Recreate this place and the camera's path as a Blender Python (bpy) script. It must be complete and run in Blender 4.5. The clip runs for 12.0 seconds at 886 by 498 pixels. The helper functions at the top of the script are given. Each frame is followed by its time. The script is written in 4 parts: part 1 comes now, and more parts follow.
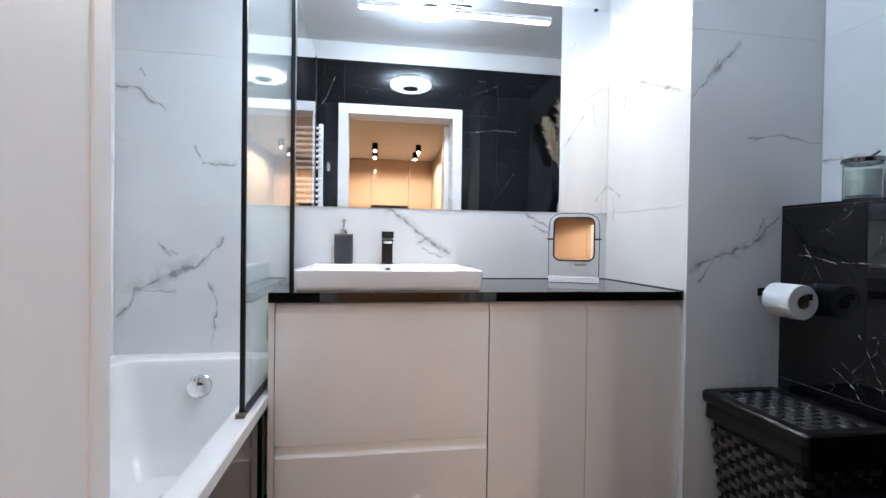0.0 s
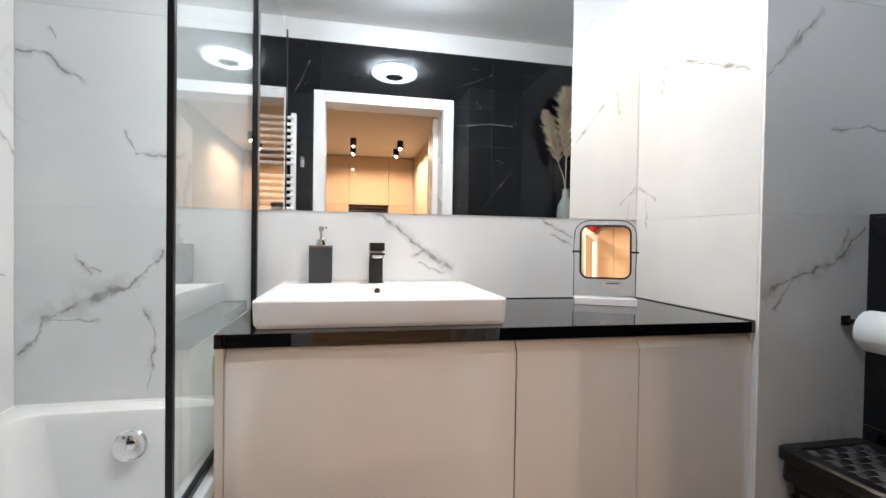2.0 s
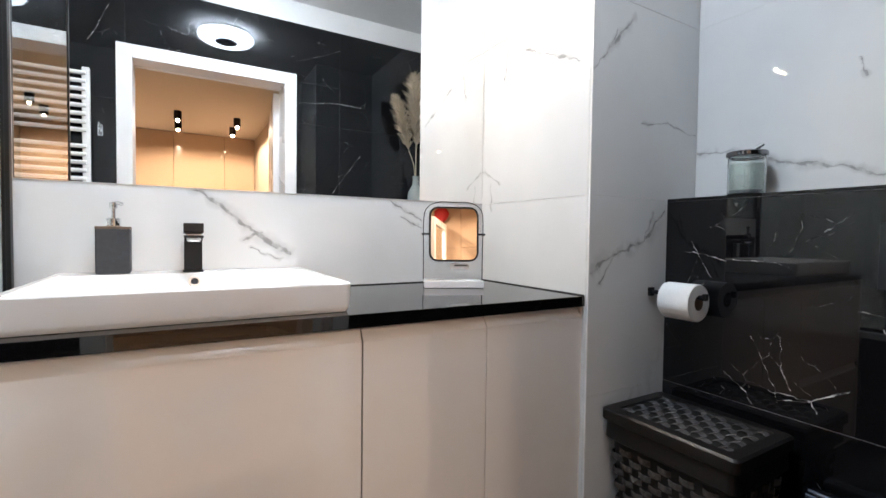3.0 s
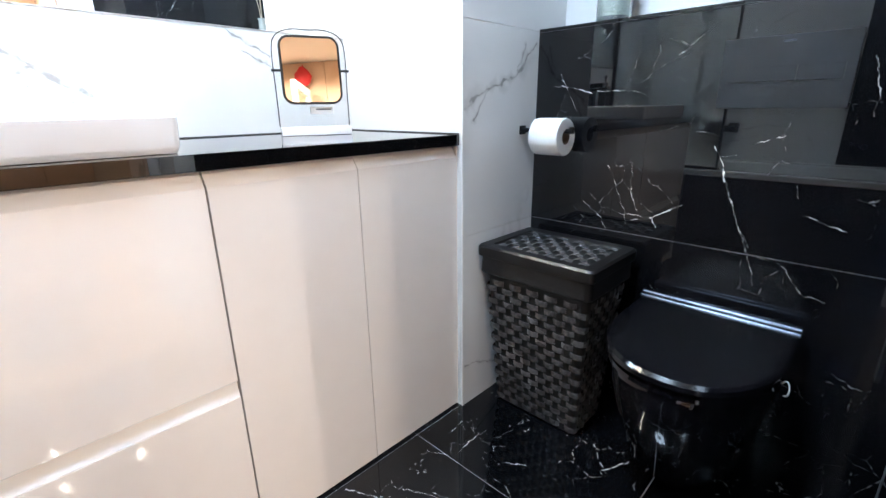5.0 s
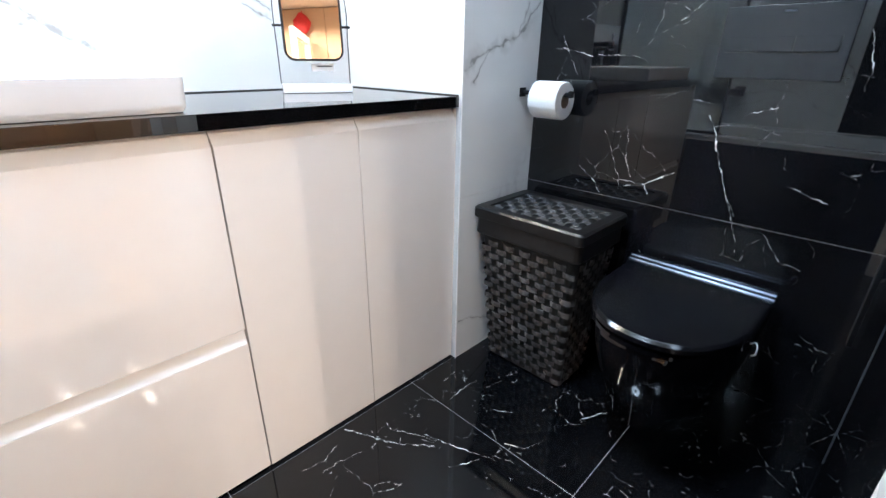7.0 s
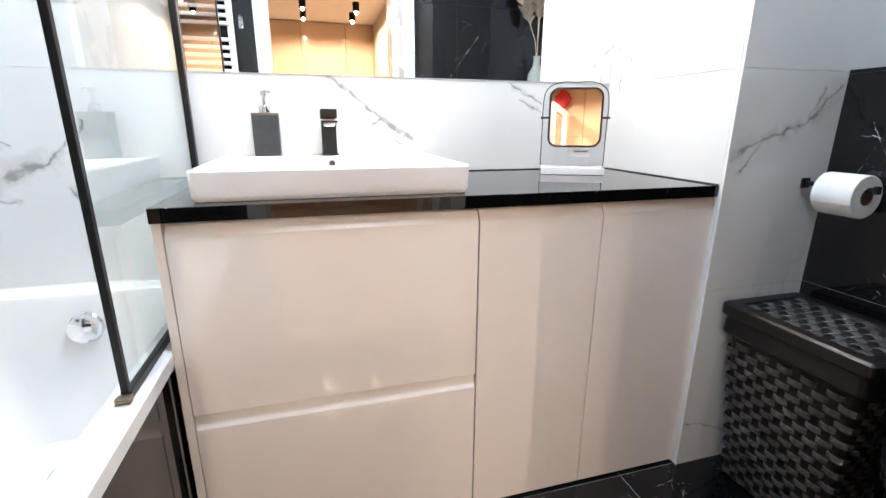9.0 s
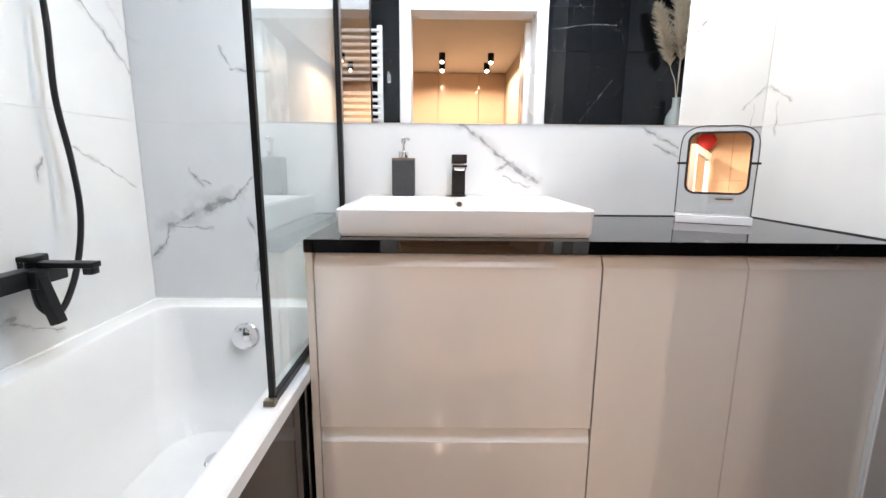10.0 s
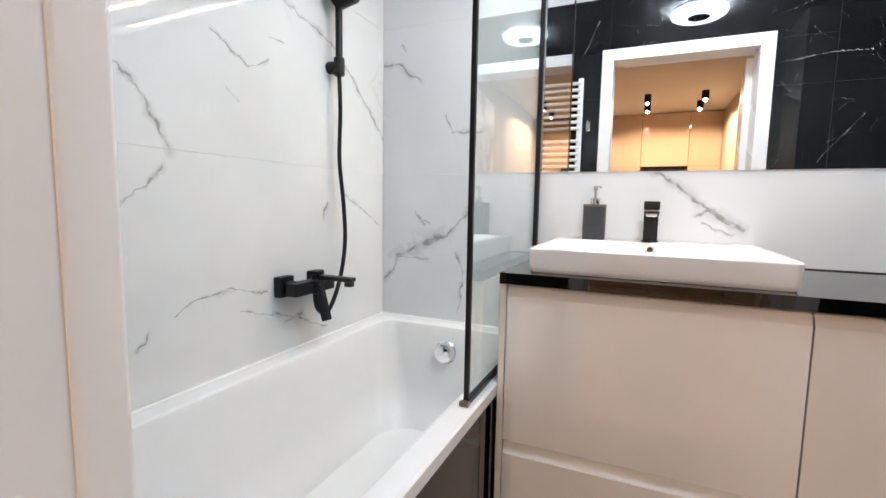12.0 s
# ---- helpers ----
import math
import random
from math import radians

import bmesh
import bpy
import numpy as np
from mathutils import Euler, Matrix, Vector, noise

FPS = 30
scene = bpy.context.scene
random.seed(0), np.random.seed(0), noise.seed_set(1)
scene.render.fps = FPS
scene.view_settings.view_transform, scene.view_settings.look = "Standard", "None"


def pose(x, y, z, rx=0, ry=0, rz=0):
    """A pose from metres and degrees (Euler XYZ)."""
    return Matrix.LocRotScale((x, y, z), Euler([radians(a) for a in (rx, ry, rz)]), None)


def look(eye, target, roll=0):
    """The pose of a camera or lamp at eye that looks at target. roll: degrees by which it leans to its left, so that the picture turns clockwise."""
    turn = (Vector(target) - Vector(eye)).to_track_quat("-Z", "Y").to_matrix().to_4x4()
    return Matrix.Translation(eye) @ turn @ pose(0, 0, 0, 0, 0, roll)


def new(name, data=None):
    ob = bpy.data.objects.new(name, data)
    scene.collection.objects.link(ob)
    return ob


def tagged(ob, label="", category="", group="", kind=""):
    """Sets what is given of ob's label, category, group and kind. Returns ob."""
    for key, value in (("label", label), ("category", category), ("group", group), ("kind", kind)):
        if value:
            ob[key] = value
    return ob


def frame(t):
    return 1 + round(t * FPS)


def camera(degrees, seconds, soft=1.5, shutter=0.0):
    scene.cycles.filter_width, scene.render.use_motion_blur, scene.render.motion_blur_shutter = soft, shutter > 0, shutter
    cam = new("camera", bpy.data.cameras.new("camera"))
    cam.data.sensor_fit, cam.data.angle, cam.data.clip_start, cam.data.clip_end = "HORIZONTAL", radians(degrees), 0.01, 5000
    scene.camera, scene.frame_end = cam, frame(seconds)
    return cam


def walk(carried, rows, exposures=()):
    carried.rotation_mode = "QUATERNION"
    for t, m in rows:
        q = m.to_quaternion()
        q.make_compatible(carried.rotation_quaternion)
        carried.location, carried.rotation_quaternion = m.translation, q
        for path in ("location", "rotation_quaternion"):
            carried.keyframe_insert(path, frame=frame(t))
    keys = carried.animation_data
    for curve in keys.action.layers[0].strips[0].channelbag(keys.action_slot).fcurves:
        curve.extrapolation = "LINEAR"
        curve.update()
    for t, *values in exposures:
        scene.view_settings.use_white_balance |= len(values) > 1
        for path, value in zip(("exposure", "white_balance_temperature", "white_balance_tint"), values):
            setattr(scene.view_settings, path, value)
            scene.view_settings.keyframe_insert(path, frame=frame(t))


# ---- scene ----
cam = camera(89.2, 12.0)
EXPOSURES = [(0.0, 0.47, 5650, 10), (0.6, 0.47, 5950, 11), (1.5, 0.47, 6400, 11), (3.0, 0.57, 6200, 11), (3.7, 0.97, 6000, 11), (5.3, 1.73, 5450, 6), (6.7, 1.73, 5450, 6), (8.5, 1.33, 5900, 9), (9.5, 1.08, 6080, 11), (10.5, 0.67, 6180, 12), (12.0, 0.62, 6330, 12)]
PATH = [
    (0, (0.088, 0.092, 1.059), (0.39, 2.068, 1.031), 0.8),
    (0.5, (0.058, 0.251, 1.062), (0.312, 2.229, 1.033), 1.0),
    (1, (0.047, 0.351, 1.082), (0.27, 2.338, 1.05), 1.0),
    (1.5, (0.038, 0.411, 1.112), (0.252, 2.399, 1.077), 1.0),
    (2, (0.057, 0.469, 1.108), (0.461, 2.428, 1.075), 0.9),
    (2.5, (0.083, 0.522, 1.104), (0.812, 2.384, 1.065), 0.8),
    (3, (0.114, 0.563, 1.077), (1.119, 2.291, 1.016), 0.7),
    (3.5, (0.154, 0.588, 1.048), (1.341, 2.19, 0.892), 0.3),
    (3.7, (0.165, 0.593, 1.034), (1.397, 2.153, 0.814), 0.1),
    (5.3, (0.178, 0.623, 0.959), (1.545, 1.927, 0.305), -0.5),
    (5.5, (0.182, 0.618, 0.95), (1.544, 1.914, 0.269), -0.3),
    (6, (0.184, 0.613, 0.953), (1.543, 1.883, 0.217), -0.2),
    (6.5, (0.178, 0.601, 0.983), (1.525, 1.859, 0.206), -0.1),
    (6.7, (0.168, 0.594, 0.991), (1.514, 1.849, 0.207), 0.3),
    (8.5, (0.086, 0.55, 1.049), (0.875, 2.271, 0.406), 0.4),
    (9, (0.093, 0.526, 1.061), (0.616, 2.38, 0.524), 0.2),
    (9.5, (0.086, 0.514, 1.066), (0.361, 2.445, 0.624), 0.3),
    (10, (0.087, 0.499, 1.071), (0.095, 2.465, 0.7), 0.5),
    (10.5, (0.084, 0.484, 1.076), (-0.223, 2.431, 0.736), 0.5),
    (11, (0.079, 0.46, 1.078), (-0.59, 2.322, 0.789), 0.7),
    (11.5, (0.1, 0.405, 1.078), (-0.752, 2.199, 0.844), 1.0),
    (12, (0.12, 0.345, 1.083), (-0.689, 2.163, 0.881), 1.0),
]
walk(cam, [(t, look(eye, target, roll)) for t, eye, target, roll in PATH], EXPOSURES)


# ---- world and lamps ----
world = bpy.data.worlds.new("world")
scene.world = world
world.use_nodes = True
world.node_tree.nodes["Background"].inputs["Color"].default_value = (0.02, 0.02, 0.022, 1)
world.node_tree.nodes["Background"].inputs["Strength"].default_value = 0.3
CEILING_GLOW, BAR_GLOW, SPOT_WATTS = 49.0, 140.0, 23.0

# ---- plan (metres) ----
LEFT, BACK, FRONT, RIGHT, TOP, TILE_TOP = -0.925, 2.038, 0.47, 1.675, 2.575, 2.437   # bathroom faces
SIDE, NOOK, LEDGE, LEDGE_Z = 1.149, 1.489, 1.515, 1.206             # pillar side, nook wall, boxed-in cistern
DOOR_L, DOOR_R, DOOR_TOP, WALL_Y = -0.12, 0.69, 2.035, 0.31       # doorway and the hall face of its wall
HALL_L, HALL_R, HALL_END, HALL_TOP = -2.5, 1.06, -3.72, 2.46


# ---- materials ----
def principled(name, color=(0.8, 0.8, 0.8), rough=0.5, metal=0.0, coat=0.0, spec=0.5):
    m = bpy.data.materials.new(name)
    m.use_nodes = True
    b = m.node_tree.nodes["Principled BSDF"]
    b.inputs["Base Color"].default_value = (*color, 1)
    b.inputs["Roughness"].default_value = rough
    b.inputs["Metallic"].default_value = metal
    b.inputs["Coat Weight"].default_value = coat
    b.inputs["Coat Roughness"].default_value = 0.015
    b.inputs["Specular IOR Level"].default_value = spec
    return m, m.node_tree, b


class Nodes:
    """Short hand for building node chains."""

    def __init__(self, tree):
        self.tree = tree

    def put(self, kind, **ins):
        n = self.tree.nodes.new(kind)
        for k, v in ins.items():
            self.set(n.inputs[k.replace("_", " ")], v)
        return n

    def set(self, socket, v):
        if isinstance(v, bpy.types.NodeSocket):
            self.tree.links.new(v, socket)
        else:
            socket.default_value = v

    def math(self, op, a, b=0.0, clamp=False):
        n = self.tree.nodes.new("ShaderNodeMath")
        n.operation, n.use_clamp = op, clamp
        self.set(n.inputs[0], a)
        self.set(n.inputs[1], b)
        return n.outputs[0]

    def vec(self, op, a, b=(0, 0, 0), scale=1.0):
        n = self.tree.nodes.new("ShaderNodeVectorMath")
        n.operation = op
        self.set(n.inputs[0], a)
        if op == "SCALE":
            self.set(n.inputs[3], scale)
        elif op != "LENGTH":
            self.set(n.inputs[1], b)
        return n.outputs["Value"] if op in ("DOT_PRODUCT", "LENGTH") else n.outputs["Vector"]

    def noise(self, at, scale, detail=3.0):
        n = self.put("ShaderNodeTexNoise", Vector=at, Scale=scale, Detail=detail)
        return n.outputs["Fac"], n.outputs["Color"]

    def ramp(self, v, a, b, lo=0.0, hi=1.0):
        n = self.tree.nodes.new("ShaderNodeMapRange")
        n.interpolation_type = "SMOOTHSTEP"
        for k, x in (("Value", v), ("From Min", a), ("From Max", b), ("To Min", lo), ("To Max", hi)):
            self.set(n.inputs[k], x)
        return n.outputs["Result"]

    def mix(self, f, a, b):
        n = self.tree.nodes.new("ShaderNodeMix")
        n.data_type = "RGBA"
        self.set(n.inputs[0], f)
        self.set(n.inputs[6], a)
        self.set(n.inputs[7], b)
        return n.outputs[2]


def grainy(name, color, rough=0.5, metal=0.0, coat=0.0, spec=0.5, scale=40.0, vary=0.06, bump=0.0, rough_vary=0.05):
    """A plain finish with faint mottling of colour and gloss at two scales."""
    m, tree, b = principled(name, color, rough, metal, coat, spec)
    n = Nodes(tree)
    at = n.put("ShaderNodeNewGeometry").outputs["Position"]
    fine, big = n.noise(at, scale, 5)[0], n.noise(at, scale * 0.08, 2)[0]
    both = n.math("ADD", n.math("MULTIPLY", fine, 0.5), n.math("MULTIPLY", big, 0.5))
    lo, hi = [max(0, c * (1 - vary)) for c in color], [min(1, c * (1 + vary)) for c in color]
    n.set(b.inputs["Base Color"], n.mix(n.ramp(both, 0.3, 0.7), (*lo, 1), (*hi, 1)))
    n.set(b.inputs["Roughness"], n.ramp(big, 0.3, 0.7, max(0.01, rough - rough_vary), rough + rough_vary))
    if bump:
        k = n.put("ShaderNodeBump", Strength=bump, Distance=0.002, Height=fine)
        n.set(b.inputs["Normal"], k.outputs["Normal"])
    return m


def marble(name, axis, veins, dark=False, gloss=None, flecks=0.0):
    """Polished stone-look tile: veins run along the given lines in the wall's plane, broken up by noise, over fainter wild ones."""
    m, tree, b = principled(name, rough=0.022 if not dark else 0.016, spec=0.5)
    n = Nodes(tree)
    place = n.put("ShaderNodeNewGeometry").outputs["Position"]
    xyz = n.put("ShaderNodeSeparateXYZ", Vector=place).outputs
    pick = {"x": (1, 2), "y": (0, 2), "z": (0, 1)}[axis]
    flat = n.put("ShaderNodeCombineXYZ", X=xyz[pick[0]], Y=xyz[pick[1]]).outputs[0]
    big, small = n.noise(place, 5.5, 3)[1], n.noise(place, 30.0 if not dark else 48.0, 4)[1]
    at = n.vec("ADD", flat, n.vec("SCALE", n.vec("SUBTRACT", big, (0.5, 0.5, 0.5)), scale=0.03 if not dark else 0.018))
    at = n.vec("ADD", at, n.vec("SCALE", n.vec("SUBTRACT", small, (0.5, 0.5, 0.5)), scale=0.032 if not dark else 0.02))
    at = n.vec("MULTIPLY", at, (1, 1, 0))
    wide = n.ramp(n.noise(place, 14.0, 2)[0], 0.35, 0.68, 0.25, 1.5)
    core = halo = None
    base = 0.005 if not dark else 0.0013
    for weight, line in veins:
        for p, q in zip(line, line[1:]):
            d = (q[0] - p[0], q[1] - p[1], 0)
            size = d[0] ** 2 + d[1] ** 2
            rel = n.vec("SUBTRACT", at, (p[0], p[1], 0))
            h = n.math("MULTIPLY", n.vec("DOT_PRODUCT", rel, d), 1 / size, clamp=True)
            away = n.vec("LENGTH", n.vec("SUBTRACT", rel, n.vec("SCALE", d, scale=h)))
            away = n.math("DIVIDE", away, base * weight)
            core = away if core is None else n.math("MINIMUM", core, away)
    wild_at = n.vec("ADD", place, n.vec("SCALE", n.vec("SUBTRACT", n.noise(place, 3.0, 4)[1], (0.5, 0.5, 0.5)), scale=0.5 if not dark else 0.22))
    vor = n.put("ShaderNodeTexVoronoi", Vector=wild_at, Scale=1.3 if not dark else 8.0)
    vor.feature = "DISTANCE_TO_EDGE"
    edge = vor.outputs["Distance"]
    gate = n.ramp(n.noise(place, 2.6 if not dark else 6.0, 3)[0], 0.58 if not dark else 0.52, 0.72 if not dark else 0.62)
    tone = n.put("ShaderNodeObjectInfo").outputs["Random"]
    cloud = n.noise(place, 2.2, 4)[0]
    if dark:
        wild = n.math("MULTIPLY", n.ramp(edge, 0.001, 0.009, 1.0, 0.0), gate)
        wild = n.math("MULTIPLY", wild, n.ramp(n.noise(place, 70.0, 3)[0], 0.46, 0.6))
        sharp = 0.0 if core is None else n.math("MULTIPLY", n.ramp(core, n.math("MULTIPLY", wide, 0.4), n.math("MULTIPLY", wide, 1.2), 1.0, 0.0), n.ramp(n.noise(place, 45.0, 2)[0], 0.38, 0.6, 0.05, 1.0))
        wild = n.math("MULTIPLY", wild, 0.5 if flecks else 0.3)
        if flecks:
            fleck = n.put("ShaderNodeTexVoronoi", Vector=wild_at, Scale=21.0)
            fleck.feature = "DISTANCE_TO_EDGE"
            bits = n.math("MULTIPLY", n.ramp(fleck.outputs["Distance"], 0.004, 0.02, 1.0, 0.0), n.ramp(n.noise(place, 9.0, 2)[0], 0.56, 0.66))
            bits = n.math("MULTIPLY", bits, n.ramp(n.noise(place, 60.0, 2)[0], 0.54, 0.62))
            wild = n.math("MAXIMUM", wild, n.math("MULTIPLY", bits, flecks))
        f = n.math("MAXIMUM", wild, sharp, clamp=True)
        ground = n.mix(n.ramp(cloud, 0.35, 0.7), (0.002, 0.0022, 0.003, 1), (0.006, 0.006, 0.007, 1))
        color = n.mix(f, ground, (0.74, 0.73, 0.71, 1))
    else:
        wild = n.math("MULTIPLY", n.ramp(edge, 0.0, 0.022, 1.0, 0.0), gate)
        f = n.math("MULTIPLY", wild, 0.22)
        if core is not None:
            sharp = n.ramp(core, n.math("MULTIPLY", wide, 0.35), n.math("MULTIPLY", wide, 1.3), 1.0, 0.0)
            sharp = n.math("MULTIPLY", sharp, n.ramp(n.noise(place, 38.0, 3)[0], 0.28, 0.62, 0.35, 0.95))
            halo = n.math("MULTIPLY", n.ramp(core, 0.0, n.math("MULTIPLY", wide, 4.0), 1.0, 0.0), 0.26)
            f = n.math("MAXIMUM", f, n.math("MAXIMUM", n.math("MULTIPLY", sharp, 0.8), halo), clamp=True)
        ground = n.mix(n.math("ADD", n.math("MULTIPLY", n.ramp(cloud, 0.3, 0.72), 0.7), n.math("MULTIPLY", tone, 0.3)), (0.63, 0.635, 0.64, 1), (0.73, 0.73, 0.72, 1))
        color = n.mix(f, ground, (0.16, 0.155, 0.15, 1))
    n.set(b.inputs["Base Color"], color)
    rough = gloss or b.inputs["Roughness"].default_value
    n.set(b.inputs["Roughness"], n.ramp(cloud, 0.3, 0.7, rough * 0.8, rough * 1.3))
    return m


def glowing(name, color, strength):
    m, tree, b = principled(name, (0.9, 0.9, 0.9), 0.4)
    b.inputs["Emission Color"].default_value = (*color, 1)
    b.inputs["Emission Strength"].default_value = strength
    return m


def clear(name, color, rough=0.0, ior=1.5):
    m, tree, b = principled(name, color, rough)
    b.inputs["Transmission Weight"].default_value = 1.0
    b.inputs["IOR"].default_value = ior
    return m


LEFT_VEINS = [
    (1.0, [(0.843, 1.404), (0.882, 1.374), (0.933, 1.373), (0.963, 1.373), (1.018, 1.303), (1.056, 1.232), (1.076, 1.198)]),
    (0.9, [(1.052, 1.161), (1.013, 1.118), (0.965, 1.08), (0.91, 1.035), (0.883, 0.986), (0.842, 0.925)]),
    (0.5, [(1.196, 1.522), (1.319, 1.458), (1.395, 1.492)]), (0.35, [(1.238, 1.394), (1.275, 1.358)]),
    (0.35, [(1.404, 1.564), (1.462, 1.562)]),
    (0.9, [(1.464, 1.693), (1.567, 1.668), (1.70, 1.636), (1.879, 1.50), (2.034, 1.351)]),
    (0.7, [(1.75, 1.108), (1.87, 1.06), (2.003, 0.99)]), (0.8, [(1.659, 1.085), (1.64, 1.025)]),
    (0.35, [(0.872, 0.679), (0.925, 0.71)]), (0.4, [(0.983, 0.727), (1.007, 0.772)]),
    (0.5, [(1.064, 0.795), (1.138, 0.825), (1.238, 0.829), (1.375, 0.802)]),
    (0.5, [(1.269, 0.758), (1.46, 0.714), (1.647, 0.625)]), (1.6, [(1.44, 0.70), (1.52, 0.70)]),
]
BACK_VEINS = [
    (1.1, [(-0.926, 1.657), (-0.844, 1.656), (-0.803, 1.614), (-0.747, 1.584)]), (0.5, [(-0.84, 1.73), (-0.82, 1.70)]),
    (0.9, [(-0.598, 1.369), (-0.483, 1.365)]), (0.5, [(-0.60, 1.38), (-0.63, 1.44)]),
    (3.0, [(-0.842, 0.849), (-0.749, 0.906), (-0.622, 0.952)]), (1.4, [(-0.622, 0.952), (-0.536, 1.033), (-0.525, 1.068)]),
    (1.3, [(-0.914, 0.748), (-0.87, 0.79), (-0.842, 0.849)]), (0.7, [(-0.77, 1.053), (-0.728, 0.997)]), (0.5, [(-0.75, 1.02), (-0.70, 1.0)]),
    (0.8, [(-0.574, 0.883), (-0.545, 0.802), (-0.555, 0.628)]), (0.7, [(-0.842, 0.849), (-0.70, 0.85)]),
    (1.3, [(0.152, 1.2), (0.231, 1.141), (0.323, 1.071), (0.409, 1.014)]), (0.6, [(0.277, 1.056), (0.326, 1.081)]), (0.5, [(0.30, 1.03), (0.39, 1.0)]),
    (0.8, [(0.742, 1.202), (0.835, 1.159), (0.886, 1.128)]), (1.3, [(0.80, 1.14), (0.88, 1.10)]),
]
SIDE_VEINS = [
    (0.9, [(1.808, 1.731), (1.66, 1.66), (1.535, 1.602)]), (0.7, [(1.884, 1.741), (1.907, 1.656)]),
    (0.7, [(2.034, 1.33), (1.97, 1.30), (1.927, 1.266)]), (0.5, [(1.98, 1.28), (1.98, 1.17)]), (0.5, [(1.808, 1.731), (1.884, 1.741)]),
]
NOOK_VEINS = [
    (1.8, [(1.16, 0.975), (1.27, 1.03), (1.40, 1.065), (1.50, 1.165)]), (0.9, [(1.20, 0.94), (1.27, 1.03)]), (0.8, [(1.40, 1.065), (1.45, 1.16)]),
    (1.0, [(1.153, 1.564), (1.215, 1.646), (1.337, 1.757)]), (0.6, [(1.215, 1.646), (1.25, 1.70)]),
    (0.35, [(1.375, 1.434), (1.513, 1.454), (1.67, 1.43)]), (0.7, [(1.16, 0.15), (1.25, 0.13), (1.35, 0.08)]),
]
RIGHT_VEINS = [
    (0.9, [(1.487, 1.372), (1.371, 1.365), (1.248, 1.322), (1.165, 1.298), (1.075, 1.277), (0.997, 1.251)]),
    (0.6, [(1.047, 1.564), (1.037, 1.51)]), (0.5, [(0.91, 1.40), (0.818, 1.372)]),
]
LEDGE_VEINS = [
    (1.2, [(0.926, 0.841), (0.897, 0.759), (0.865, 0.69), (0.831, 0.606)]), (0.7, [(0.89, 0.85), (0.926, 0.841), (0.945, 0.87)]),
    (1.2, [(1.148, 0.637), (1.076, 0.66), (0.998, 0.706)]), (0.9, [(1.17, 0.66), (1.076, 0.66), (1.06, 0.63)]),
    (0.8, [(1.148, 0.811), (1.145, 0.731), (1.12, 0.676)]), (0.6, [(1.223, 0.797), (1.202, 0.766), (1.17, 0.70), (1.147, 0.629)]),
    (0.8, [(1.42, 1.036), (1.352, 1.029), (1.295, 1.012)]), (0.9, [(1.274, 1.016), (1.162, 1.012), (1.129, 0.997)]), (0.5, [(1.40, 1.07), (1.34, 0.96)]),
    (0.8, [(1.294, 0.678), (1.231, 0.637), (1.21, 0.60)]), (0.6, [(1.08, 1.056), (1.034, 1.028)]), (0.7, [(1.059, 1.093), (1.00, 1.14)]),
    (0.8, [(0.756, 0.785), (0.747, 0.756)]), (0.7, [(0.749, 0.586), (0.70, 0.524), (0.653, 0.515)]),
    (1.0, [(0.675, 1.069), (0.655, 0.991), (0.657, 0.948)]), (0.7, [(0.733, 0.717), (0.682, 0.705), (0.648, 0.691)]),
    (0.5, [(0.99, 0.905), (0.94, 0.90)]), (0.5, [(0.86, 0.88), (0.80, 0.90)]), (0.5, [(0.831, 0.606), (0.80, 0.52)]),
]
FLOOR_VEINS = [
    (1.2, [(0.673, 1.486), (0.711, 1.41), (0.745, 1.332), (0.812, 1.251)]), (0.9, [(1.11, 1.353), (1.03, 1.36), (0.963, 1.352)]),
    (0.8, [(0.543, 1.402), (0.60, 1.40), (0.664, 1.383)]), (1.1, [(0.82, 1.30), (0.86, 1.19), (0.895, 1.109)]),
    (0.6, [(0.779, 1.372), (0.826, 1.264)]), (0.7, [(1.037, 1.238), (1.073, 1.182)]), (0.7, [(1.281, 0.975), (1.199, 1.014)]),
    (0.6, [(0.787, 1.176), (0.83, 1.15), (0.883, 1.136)]), (0.6, [(1.079, 0.862), (1.077, 0.806)]), (0.7, [(0.96, 1.12), (0.99, 1.07), (1.05, 1.05)]),
    (0.5, [(0.51, 1.44), (0.57, 1.43), (0.62, 1.45)]), (0.5, [(1.10, 1.44), (1.02, 1.43)]), (0.5, [(0.92, 1.43), (0.95, 1.37)]),
]
DOORWALL_VEINS = [(0.9, [(-0.31, 2.1), (-0.22, 2.3)]), (0.7, [(0.79, 1.93), (1.02, 1.96), (1.2, 1.96)]), (0.7, [(1.0, 1.35), (1.2, 1.62)]), (0.6, [(0.78, 2.2), (1.05, 2.32)])]

white_left = marble("white_marble_tile_left", "x", LEFT_VEINS)
white_back = marble("white_marble_tile_back", "y", BACK_VEINS)
white_side = marble("white_marble_tile_side", "x", SIDE_VEINS)
white_nook = marble("white_marble_tile_nook", "y", NOOK_VEINS)
white_right = marble("white_marble_tile_right", "x", RIGHT_VEINS)
black_ledge = marble("black_marble_tile_ledge", "x", LEDGE_VEINS, True)
black_floor = marble("black_marble_tile_floor", "z", FLOOR_VEINS, True, 0.06, 0.6)
black_door = marble("black_marble_tile_door_wall", "y", DOORWALL_VEINS, True)
grout_light = grainy("light_grout", (0.70, 0.69, 0.67), 0.9, scale=120)
grout_black = grainy("black_grout", (0.03, 0.03, 0.03), 0.9, scale=120)
grout_dark = grainy("dark_grout", (0.34, 0.34, 0.35), 0.9, scale=120)
